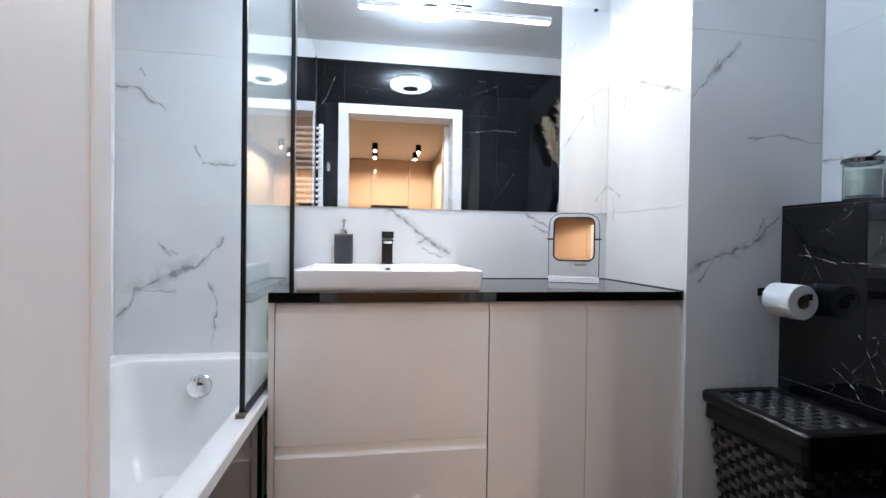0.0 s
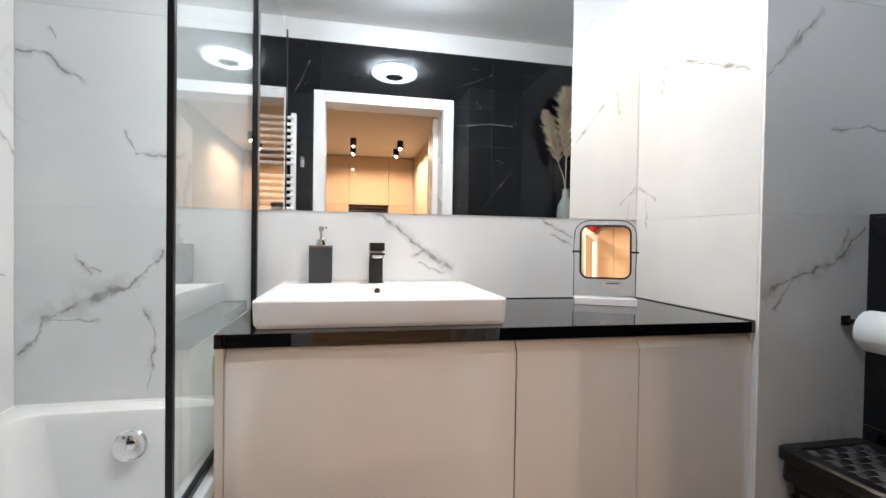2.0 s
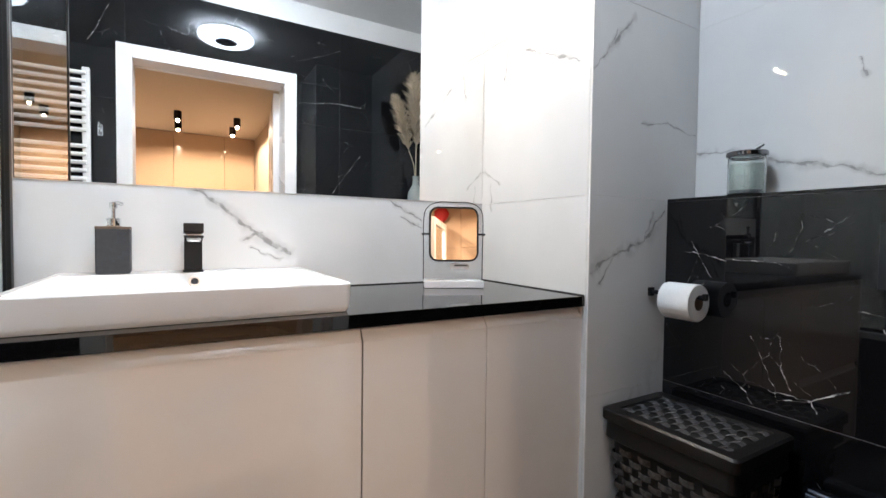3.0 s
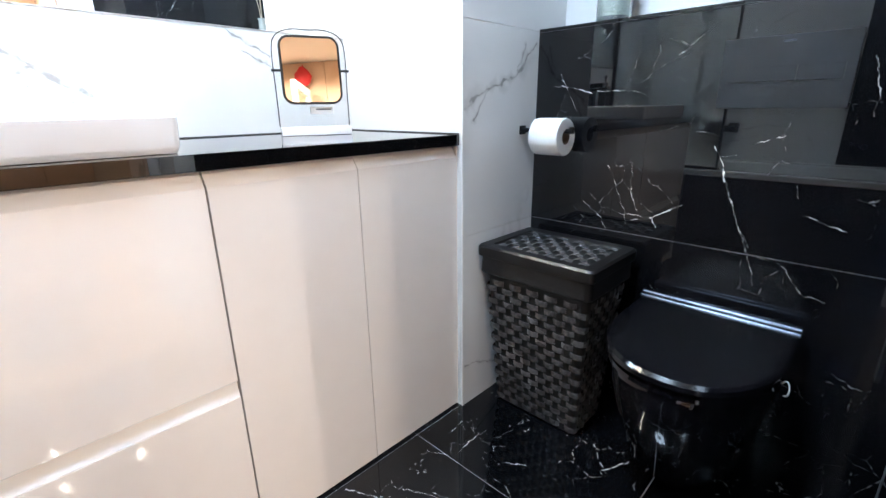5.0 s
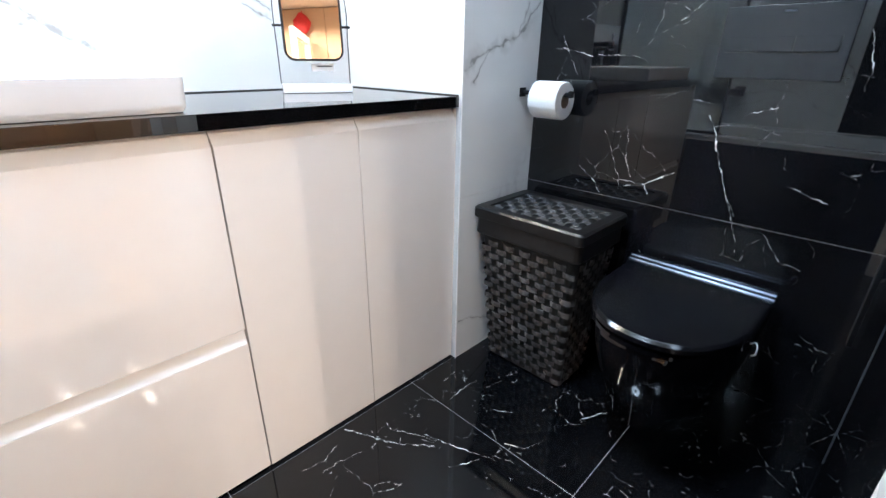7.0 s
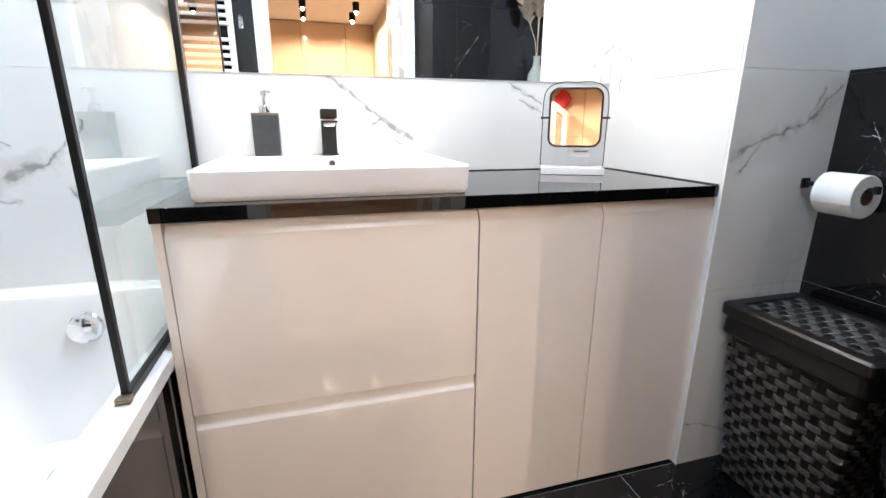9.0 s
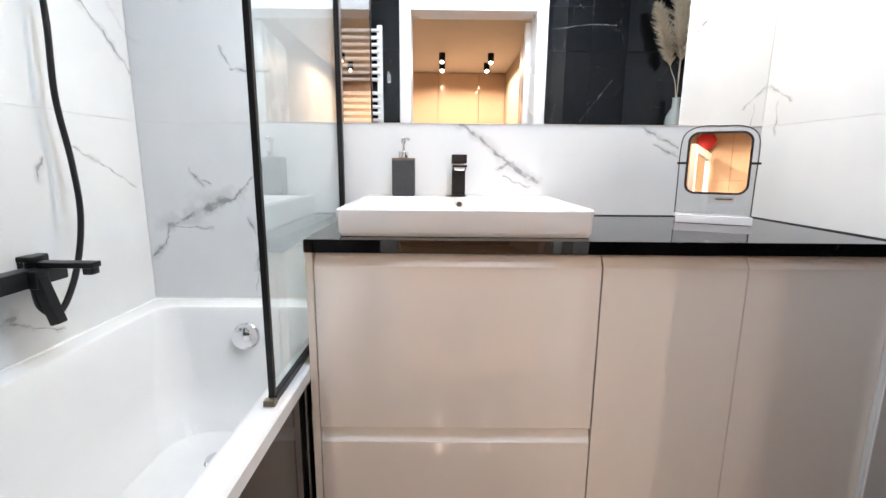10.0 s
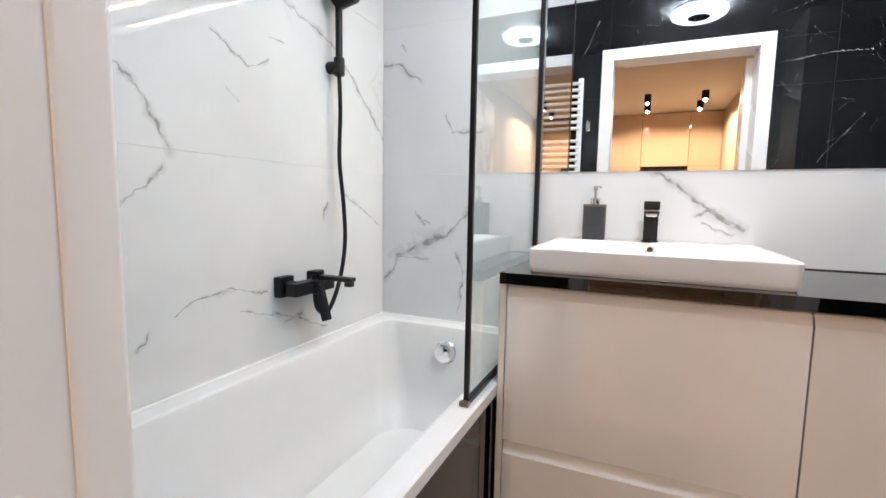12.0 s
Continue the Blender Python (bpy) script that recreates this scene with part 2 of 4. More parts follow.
paint = grainy("white_wall_paint", (0.80, 0.80, 0.79), 0.75, scale=60, vary=0.02, bump=0.05)
ceiling_paint = grainy("white_ceiling_paint", (0.78, 0.78, 0.785), 0.8, scale=60, vary=0.02, bump=0.05)
# hall ceiling and walls: warm bounce and dimness of the hall put into the colour
hall_paint = grainy("warm_lit_ceiling_paint", (0.62, 0.55, 0.47), 0.8, scale=60, vary=0.02, bump=0.05)
warm_paint = grainy("darkened_cream_hall_paint", (0.47, 0.38, 0.28), 0.7, scale=60, vary=0.03, bump=0.05)
oak_floor = grainy("polished_beige_floor_tile", (0.48, 0.38, 0.29), 0.012, coat=1.0, spec=0.7, scale=25, vary=0.1, rough_vary=0.002)
door_white = grainy("white_door_lacquer", (0.80, 0.79, 0.78), 0.3, scale=30, vary=0.015)
cream_gloss = grainy("cream_gloss_lacquer", (0.86, 0.808, 0.762), 0.02, coat=1.0, spec=0.6, scale=18, vary=0.012, rough_vary=0.006)
cream_body = grainy("cream_board", (0.82, 0.75, 0.68), 0.35, scale=25, vary=0.02)
kitchen_gloss = grainy("beige_kitchen_lacquer", (0.50, 0.35, 0.235), 0.05, coat=0.5, scale=18, vary=0.02)
stone_black = grainy("black_polished_stone", (0.003, 0.003, 0.0035), 0.03, spec=0.75, scale=90, vary=0.5, rough_vary=0.015)
acrylic = grainy("white_bath_acrylic", (0.76, 0.76, 0.757), 0.1, coat=0.3, scale=12, vary=0.012, rough_vary=0.03)
ceramic = grainy("white_ceramic", (0.82, 0.82, 0.83), 0.08, coat=0.3, scale=12, vary=0.01, rough_vary=0.02)
black_ceramic = grainy("black_ceramic", (0.002, 0.002, 0.003), 0.02, spec=0.5, scale=12, vary=0.2, rough_vary=0.008)
lid_black = grainy("black_duroplast", (0.003, 0.003, 0.004), 0.16, spec=0.3, scale=12, vary=0.2, rough_vary=0.02)
plate_black = grainy("dark_gloss_plate", (0.014, 0.015, 0.018), 0.22, spec=0.4, scale=12, vary=0.2, rough_vary=0.01)
black_metal = grainy("matt_black_metal", (0.009, 0.009, 0.010), 0.35, spec=0.3, scale=70, vary=0.2)
black_plastic = grainy("black_plastic", (0.006, 0.0055, 0.0055), 0.42, spec=0.35, scale=60, vary=0.3, bump=0.35)
wicker = grainy("black_brown_wicker", (0.075, 0.069, 0.068), 0.25, scale=90, vary=0.35, bump=0.2)
wicker_lid = grainy("glossy_black_brown_wicker", (0.075, 0.072, 0.073), 0.2, scale=90, vary=0.3, bump=0.2)
# near-black that paints the shade in gaps and grooves
gap_shade = grainy("gap_shade_black", (0.003, 0.003, 0.003), 0.7, scale=60, vary=0.2)
apron_brown = grainy("dark_brown_gloss_panel", (0.012, 0.010, 0.009), 0.05, coat=0.0, scale=20, vary=0.15, rough_vary=0.01)
slate = grainy("dark_slate", (0.03, 0.031, 0.035), 0.6, scale=80, vary=0.25, bump=0.25)
bamboo = grainy("brown_wood_rim", (0.13, 0.085, 0.055), 0.5, scale=90, vary=0.3)
soft_chrome = principled("soft_chrome", (0.85, 0.85, 0.86), 0.14, 1.0)[0]
satin = principled("satin_chrome", (0.86, 0.86, 0.86), 0.28, 1.0)[0]
chrome = principled("chrome", (0.83, 0.84, 0.86), 0.06, 1.0)[0]
steel_rim = principled("bronze_seal", (0.36, 0.30, 0.22), 0.3, 0.8)[0]
black_chrome = principled("dark_chrome", (0.09, 0.098, 0.12), 0.24, 1.0)[0]
silver = principled("mirror_silver", (0.90, 0.91, 0.91), 0.0, 1.0)[0]
glass = clear("clear_glass", (0.93, 0.98, 0.96))
acrylic_clear = clear("clear_acrylic", (0.97, 0.98, 0.98), 0.02, 1.3)
paper = grainy("white_tissue", (0.84, 0.84, 0.83), 0.9, scale=200, vary=0.03, bump=0.3)
card = grainy("brown_card", (0.16, 0.12, 0.09), 0.9, scale=120)
pampas = grainy("dry_cream_grass", (0.55, 0.46, 0.34), 0.9, scale=60, vary=0.2)
vase_grey = grainy("grey_green_glazed_glass", (0.33, 0.36, 0.34), 0.1, coat=0.5, scale=15, vary=0.12)
red_cloth = grainy("red_felt", (0.45, 0.02, 0.02), 0.8, scale=70, vary=0.2)
mosaic_mat = grainy("dark_mosaic_glass", (0.05, 0.045, 0.04), 0.15, scale=160, vary=0.9)
cool_glow = glowing("cool_lamp_diffuser", (0.80, 0.90, 1.0), CEILING_GLOW)
bar_glow = glowing("mirror_lamp_diffuser", (1.0, 0.81, 0.58), BAR_GLOW)
warm_glow = glowing("warm_spot_lens", (1.0, 0.74, 0.50), 800.0)
speaker_grey = grainy("dark_grey_speaker_mesh", (0.06, 0.065, 0.075), 0.5, scale=300, vary=0.3)
frosted = grainy("cloudy_grey_filling", (0.24, 0.26, 0.245), 0.35, scale=45, vary=0.35)
dark_steel = principled("dark_steel", (0.22, 0.22, 0.23), 0.12, 1.0)[0]


# ---- mesh helpers ----
def box(x0, x1, y0, y1, z0, z1, bevel=0.0, seg=2):
    bm = bmesh.new()
    m = Matrix.Translation(((x0 + x1) / 2, (y0 + y1) / 2, (z0 + z1) / 2)) @ Matrix.Diagonal((x1 - x0, y1 - y0, z1 - z0, 1))
    bmesh.ops.create_cube(bm, size=1, matrix=m)
    if bevel:
        bmesh.ops.bevel(bm, geom=list(bm.edges), offset=bevel, segments=seg, affect="EDGES", profile=0.5)
    return bm


def rod(p, q, r, r2=None, n=24, bevel=0.0):
    p, q = Vector(p), Vector(q)
    bm = bmesh.new()
    m = Matrix.Translation((p + q) / 2) @ (q - p).to_track_quat("Z", "Y").to_matrix().to_4x4()
    bmesh.ops.create_cone(bm, cap_ends=True, segments=n, radius1=r, radius2=r if r2 is None else r2, depth=(q - p).length, matrix=m)
    if bevel:
        rims = [e for e in bm.edges if any(len(f.verts) > 4 for f in e.link_faces)]
        bmesh.ops.bevel(bm, geom=rims, offset=bevel, segments=2, affect="EDGES", profile=0.5)
    return bm


def joined(*bms):
    out = bmesh.new()
    for bm in bms:
        me = bpy.data.meshes.new("tmp")
        bm.to_mesh(me)
        out.from_mesh(me)
        bpy.data.meshes.remove(me)
        bm.free()
    return out


def turned(bm, m):
    bmesh.ops.transform(bm, matrix=m, verts=bm.verts)
    return bm


def loft(loops, cap_start=False, cap_end=True, closed=True):
    bm = bmesh.new()
    rings = [[bm.verts.new(p) for p in loop] for loop in loops]
    for a, b in zip(rings, rings[1:]):
        n = len(a)
        for i in range(n if closed else n - 1):
            bm.faces.new((a[i], a[(i + 1) % n], b[(i + 1) % n], b[i]))
    if cap_start:
        bm.faces.new(list(reversed(rings[0])))
    if cap_end:
        bm.faces.new(rings[-1])
    bmesh.ops.recalc_face_normals(bm, faces=bm.faces)
    return bm


def round_rect(x0, x1, y0, y1, r, z, n=6):
    out = []
    for cx, cy, a in ((x1 - r, y1 - r, 0), (x0 + r, y1 - r, 90), (x0 + r, y0 + r, 180), (x1 - r, y0 + r, 270)):
        out += [(cx + r * math.cos(radians(a + 90 * i / n)), cy + r * math.sin(radians(a + 90 * i / n)), z) for i in range(n + 1)]
    return out


def lathe(profile, n=32):
    return loft([[(r * math.cos(2 * math.pi * i / n), r * math.sin(2 * math.pi * i / n), z) for i in range(n)] for r, z in profile], True, True)


def sweep(points, r, n=10, steps=8):
    """A round tube along a smooth line through the points."""
    pts = [Vector(p) for p in points]
    pts = [2 * pts[0] - pts[1]] + pts + [2 * pts[-1] - pts[-2]]
    line = []
    for a, b, c, d in zip(pts, pts[1:], pts[2:], pts[3:]):
        for i in range(steps):
            t = i / steps
            line.append(0.5 * ((2 * b) + (c - a) * t + (2 * a - 5 * b + 4 * c - d) * t * t + (3 * b - a - 3 * c + d) * t ** 3))
    line.append(pts[-2])
    loops, side = [], None
    for i, p in enumerate(line):
        way = (line[min(i + 1, len(line) - 1)] - line[max(i - 1, 0)]).normalized()
        if side is None:
            side = way.orthogonal().normalized()
        side = (side - way * side.dot(way)).normalized()
        up = way.cross(side)
        loops.append([p + r * (math.cos(2 * math.pi * k / n) * side + math.sin(2 * math.pi * k / n) * up) for k in range(n)])
    return loft(loops, True, True)


def weigh_normals(me, limit=math.cos(radians(38))):
    """Large faces rule the shading at their edges, so that flat panels with softened edges reflect as true planes."""
    normals = [p.normal.copy() for p in me.polygons]
    areas = [max(p.area, 1e-12) for p in me.polygons]
    at = [[] for _ in me.vertices]
    for p in me.polygons:
        for v in p.vertices:
            at[v].append(p.index)
    out = [None] * len(me.loops)
    for p in me.polygons:
        n = normals[p.index]
        for k in p.loop_indices:
            total = Vector((0, 0, 0))
            for f in at[me.loops[k].vertex_index]:
                if f == p.index or n.dot(normals[f]) > limit:
                    total += normals[f] * areas[f]
            out[k] = total.normalized()
    me.normals_split_custom_set(out)


def finish(name, bm, material):
    me = bpy.data.meshes.new(name)
    bm.to_mesh(me)
    bm.free()
    me.materials.append(material)
    me.polygons.foreach_set("use_smooth", [True] * len(me.polygons))
    me.set_sharp_from_angle(angle=radians(38))
    weigh_normals(me)
    return me


def part(name, bm, material, parent, label=""):
    ob = new(name, finish(name, bm, material))
    ob.parent = parent
    if material in (glass, acrylic_clear):
        ob.visible_shadow = False
    return tagged(ob, label)


def thing(name, label, category, at=(0, 0, 0), group=""):
    ob = new(name)
    ob.location = at
    ob.empty_display_size = 0.1
    return tagged(ob, label, category, group)


def solid(name, bm, material, label, category, at=(0, 0, 0), group="", kind=""):
    ob = new(name, finish(name, bm, material))
    ob.location = at
    return tagged(ob, label, category, group, kind)


TILE_MESH = {}


def tile(parent, material, x0, x1, y0, y1, z0, z1):
    """One tile with softened edges; alike tiles share a mesh."""
    key = (round(x1 - x0, 4), round(y1 - y0, 4), round(z1 - z0, 4), material.name)
    if key not in TILE_MESH:
        TILE_MESH[key] = finish("tile", box(-key[0] / 2, key[0] / 2, -key[1] / 2, key[1] / 2, -key[2] / 2, key[2] / 2, 0.0006, 1), material)
    ob = new("tile", TILE_MESH[key])
    ob.location = ((x0 + x1) / 2, (y0 + y1) / 2, (z0 + z1) / 2)
    ob.parent = parent
    return ob


GAP, THICK, RECESS = 0.0009, 0.009, 0.0016


def spans(lo, hi, cuts):
    edges = [lo] + [c for c in cuts if lo + 0.01 < c < hi - 0.01] + [hi]
    return [(a + GAP, b - GAP) for a, b in zip(edges, edges[1:])]


ROWS = (0.6, 1.2, 1.8)


# ---- bathroom shell ----
def structure(name, bm, material, label, category):
    return solid(name, bm, material, label, category, kind="structure")


floor = structure("floor", box(-1.05, 1.8, 0.31, 2.16, -0.12, -RECESS), grout_dark, "black marble tiled bathroom floor with white veins", "floor")
for x0, x1 in spans(LEFT, RIGHT, (-0.252, 0.348, 0.948, 1.548)):
    for y0, y1 in spans(0.312, BACK, (0.9, 1.5)):
        tile(floor, black_floor, x0, x1, y0, y1, -THICK, 0)

wall_left = structure("wall_left", box(-1.05, LEFT - RECESS, 0.35, 2.16, 0, 2.68), grout_light, "white veined marble tiled wall above the bath, black past the joint", "wall")
for y0, y1 in spans(FRONT, BACK, (0.838,)):
    for z0, z1 in spans(0, TILE_TOP, ROWS):
        tile(wall_left, white_left if y0 > 0.8 else black_door, LEFT - THICK, LEFT, y0, y1, z0, z1)
part("painted_strip", box(LEFT - THICK, LEFT - 0.0008, FRONT, BACK, TILE_TOP + 0.002, TOP), paint, wall_left, "white painted strip")

part("dark_backing", box(LEFT - 0.006, LEFT - 0.0007, FRONT, 0.8372, 0, TILE_TOP), grout_black, wall_left, "black joints")

wall_back = structure("wall_back", box(-1.05, SIDE + 0.1, BACK + RECESS, 2.16, 0, 2.68), grout_light, "white veined marble tiled wall behind bath and basin", "wall")
for x0, x1 in spans(LEFT, SIDE, (-0.252,)):
    for z0, z1 in spans(0, TILE_TOP, ROWS):
        tile(wall_back, white_back, x0, x1, BACK, BACK + THICK, z0, z1)
part("painted_strip", box(LEFT, SIDE, BACK + 0.0008, BACK + THICK, TILE_TOP + 0.002, TOP), paint, wall_back, "white painted strip")

wall_pillar = structure("wall_pillar", box(SIDE + RECESS, 1.8, NOOK + RECESS, BACK + RECESS, 0, 2.68), grout_light, "white marble tiled pillar wall with a sharp corner", "wall")
for z0, z1 in spans(0, TILE_TOP, ROWS):
    tile(wall_pillar, white_side, SIDE, SIDE + THICK, NOOK + THICK + 0.0006, BACK - GAP, z0, z1)
    tile(wall_pillar, white_nook, SIDE + 0.0002, RIGHT, NOOK, NOOK + THICK, z0, z1)
part("corner_trim", box(SIDE - 0.0006, SIDE + 0.0025, NOOK - 0.0008, NOOK + 0.0025, 0.0, TILE_TOP), door_white, wall_pillar, "thin white corner trim")
part("painted_strip", joined(box(SIDE + 0.0008, SIDE + THICK, NOOK + 0.0008, BACK, TILE_TOP + 0.002, TOP), box(SIDE + THICK + 0.001, RIGHT, NOOK + 0.0008, NOOK + THICK, TILE_TOP + 0.002, TOP)), paint, wall_pillar, "white painted strip")

wall_right = structure("wall_right", box(RIGHT + RECESS, 1.8, 0.35, NOOK + RECESS - 0.001, 0, 2.68), grout_light, "white veined marble tiled wall above the black ledge", "wall")
for y0, y1 in spans(FRONT, NOOK, ()):
    for z0, z1 in spans(0, TILE_TOP, ROWS):
        tile(wall_right, white_right, RIGHT, RIGHT + THICK, y0, y1, z0, z1)
part("painted_strip", box(RIGHT + 0.0008, RIGHT + THICK, FRONT, NOOK, TILE_TOP + 0.002, TOP), paint, wall_right, "white painted strip")

ledge = structure("ledge_wall", box(LEDGE + RECESS, RIGHT - 0.002, FRONT + 0.001, NOOK - 0.001, 0, LEDGE_Z - RECESS), grout_dark, "boxed-in half wall of black marble tiles with a ledge on top", "wall")
for z0, z1 in ((0.0004, 0.6 - GAP), (0.6 + GAP, LEDGE_Z - THICK - GAP)):
    tile(ledge, black_ledge, LEDGE, LEDGE + THICK, FRONT + 0.002, NOOK - 0.002, z0, z1)
tile(ledge, black_ledge, LEDGE, RIGHT - 0.002, FRONT + 0.002, NOOK - 0.002, LEDGE_Z - THICK, LEDGE_Z)

wall_front = structure("wall_front", joined(box(-1.05, DOOR_L - 0.03, WALL_Y, FRONT - RECESS, 0, 2.68), box(DOOR_R + 0.03, 1.8, WALL_Y, FRONT - RECESS, 0, 2.68), box(DOOR_L - 0.03, DOOR_R + 0.03, WALL_Y, FRONT - RECESS, DOOR_TOP + 0.03, 2.68)), grout_black, "black marble tiled wall around the doorway", "wall")
for x0, x1 in spans(LEFT, RIGHT, (-0.15, 1.05)):
    for z0, z1 in spans(0, TILE_TOP, ROWS):
        if x0 < -0.14 and x1 < -0.14 or x0 > 1.0:
            tile(wall_front, black_door, x0, x1, FRONT - THICK, FRONT, z0, z1)
        else:
            if z0 > 1.7:
                tile(wall_front, black_door, x0, x1, FRONT - THICK, FRONT, max(z0, 2.07), z1)
                tile(wall_front, black_door, DOOR_R + 0.04, x1, FRONT - THICK, FRONT, z0, 2.07 - 2 * GAP)
            else:
                tile(wall_front, black_door, DOOR_R + 0.04, x1, FRONT - THICK, FRONT, z0, z1)
part("painted_strip", box(LEFT, RIGHT, FRONT - THICK, FRONT - 0.0008, TILE_TOP + 0.002, TOP), paint, wall_front, "white painted strip")

ceiling = structure("ceiling", box(-1.05, 1.8, 0.31, 2.16, TOP, TOP + 0.1), ceiling_paint, "plain white painted bathroom ceiling", "ceiling")

# doorway: lining, casings on both faces, open leaf
door_1 = structure("door_1", joined(box(DOOR_L - 0.03, DOOR_L, WALL_Y, FRONT - 0.004, 0, DOOR_TOP, 0.002), box(DOOR_R, DOOR_R + 0.03, WALL_Y, FRONT - 0.004, 0, DOOR_TOP, 0.002), box(DOOR_L - 0.03, DOOR_R + 0.03, WALL_Y, FRONT - 0.004, DOOR_TOP, DOOR_TOP + 0.03, 0.002)), door_white, "white lacquered door lining of the open bathroom doorway", "door frame")
CAS = 0.072
for y0, y1 in ((FRONT - 0.012, FRONT + 0.016), (WALL_Y - 0.016, WALL_Y + 0.01)):
    part("casing", box(DOOR_L - CAS, DOOR_L + 0.002, y0, y1, 0, DOOR_TOP + CAS, 0.004), door_white, door_1)
    part("casing", box(DOOR_R - 0.002, DOOR_R + CAS, y0, y1, 0, DOOR_TOP + CAS, 0.004), door_white, door_1)
    part("casing", box(DOOR_L + 0.002, DOOR_R - 0.002, y0, y1, DOOR_TOP - 0.002, DOOR_TOP + CAS, 0.004), door_white, door_1)


def door_leaf():
    t = thing("door_leaf", "white interior door standing open into the hall", "door", (DOOR_R, WALL_Y - 0.02, 0.0))
    t.rotation_euler = (0, 0, radians(-83))
    part("panel", box(0.0, 0.80, -0.04, 0.0, 0.008, 2.02, 0.003), door_white, t)
    for z0, z1 in ((0.25, 0.75), (0.85, 1.35), (1.45, 1.9)):
        part("inset", joined(box(0.14, 0.66, -0.001, 0.006, z0, z1, 0.002), box(0.18, 0.62, 0.004, 0.009, z0 + 0.04, z1 - 0.04, 0.002)), door_white, t)
    part("handle", joined(rod((0.74, 0.0, 1.05), (0.74, 0.05, 1.05), 0.009), rod((0.745, 0.046, 1.05), (0.62, 0.046, 1.05), 0.008), rod((0.74, 0.0, 1.05), (0.74, 0.008, 1.05), 0.025)), black_metal, t, "black lever handle")
    return t


door_leaf()

# ---- hall and kitchen beyond the doorway ----
structure("hall_floor", box(HALL_L - 0.1, HALL_R + 0.1, HALL_END - 0.7, 0.309, -0.12, 0.0), oak_floor, "polished beige floor of the hall and kitchen", "floor")
structure("hall_ceiling", box(HALL_L - 0.1, HALL_R + 0.1, HALL_END - 0.7, 0.309, HALL_TOP, 2.68), hall_paint, "white ceiling of the hall and kitchen, warm light in its colour", "ceiling")
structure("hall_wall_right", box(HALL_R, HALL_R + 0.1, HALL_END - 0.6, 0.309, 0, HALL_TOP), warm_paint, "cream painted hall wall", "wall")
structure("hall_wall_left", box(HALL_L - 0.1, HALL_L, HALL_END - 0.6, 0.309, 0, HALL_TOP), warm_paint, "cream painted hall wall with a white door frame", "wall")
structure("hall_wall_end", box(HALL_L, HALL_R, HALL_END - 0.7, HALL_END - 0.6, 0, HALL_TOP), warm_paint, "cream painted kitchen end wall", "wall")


def tall_cabinet(x0, x1, name="kitchen_cabinet", label="tall beige gloss kitchen cabinet reaching the ceiling"):
    t = thing(name, label, "cabinet", ((x0 + x1) / 2, HALL_END, 0), "kitchen cabinets")
    w = (x1 - x0) / 2
    part("body", box(-w, w, -0.58, -0.022, 0.0, HALL_TOP - 0.003), kitchen_gloss, t)
    part("door", box(-w + 0.002, w - 0.002, -0.02, 0, 0.1, 1.68 - 0.002, 0.002), kitchen_gloss, t)
    part("door", box(-w + 0.002, w - 0.002, -0.02, 0, 1.68 + 0.002, HALL_TOP - 0.015, 0.002), kitchen_gloss, t)
    return t


tall_cabinet(-0.61, 0.02)
tall_cabinet(-1.24, -0.612)
tall_cabinet(-1.87, -1.242)
tall_cabinet(-2.496, -1.872)
tall_cabinet(0.652, HALL_R - 0.004)


def kitchen_niche(x0, x1):
    w = (x1 - x0) / 2
    c = thing("wall_cabinet", "beige gloss wall cabinet over the dark splashback", "cabinet", ((x0 + x1) / 2, HALL_END, 1.68), "kitchen cabinets")
    part("body", box(-w, w, -0.58, -0.022, 0.0, HALL_TOP - 1.683), kitchen_gloss, c)
    part("door", box(-w + 0.002, w - 0.002, -0.02, 0, 0.002, HALL_TOP - 1.695, 0.002), kitchen_gloss, c)
    b = thing("base_cabinet", "beige gloss kitchen base cabinet with a dark worktop", "cabinet", ((x0 + x1) / 2, HALL_END, 0), "kitchen cabinets")
    part("body", box(-w, w, -0.58, -0.022, 0.0, 0.86), kitchen_gloss, b)
    part("door", box(-w + 0.002, w - 0.002, -0.02, 0, 0.1, 0.85, 0.002), kitchen_gloss, b)
    part("worktop", box(-w, w, -0.58, 0.01, 0.862, 0.9, 0.003), stone_black, b, "black stone worktop")
    s = thing("splashback", "dark glass mosaic splashback behind the worktop", "splashback", ((x0 + x1) / 2, HALL_END - 0.56, 0.902))
    part("backing", box(-w, w, -0.02, -0.006, 0, 0.776), grout_dark, s)
    rng = random.Random(5)
    for i in range(12):
        for k in range(10):
            x, z = -w + 0.004 + i * (2 * w / 12), 0.28 + k * 0.049
            piece = new("tile", TILE_MESH.setdefault("mosaic", finish("tile", box(0, 2 * w / 12 - 0.006, -0.006, 0, 0, 0.043, 0.001, 1), mosaic_mat)))
            piece.location, piece.parent = (x, rng.uniform(0, 0.002), z), s


kitchen_niche(0.022, 0.65)


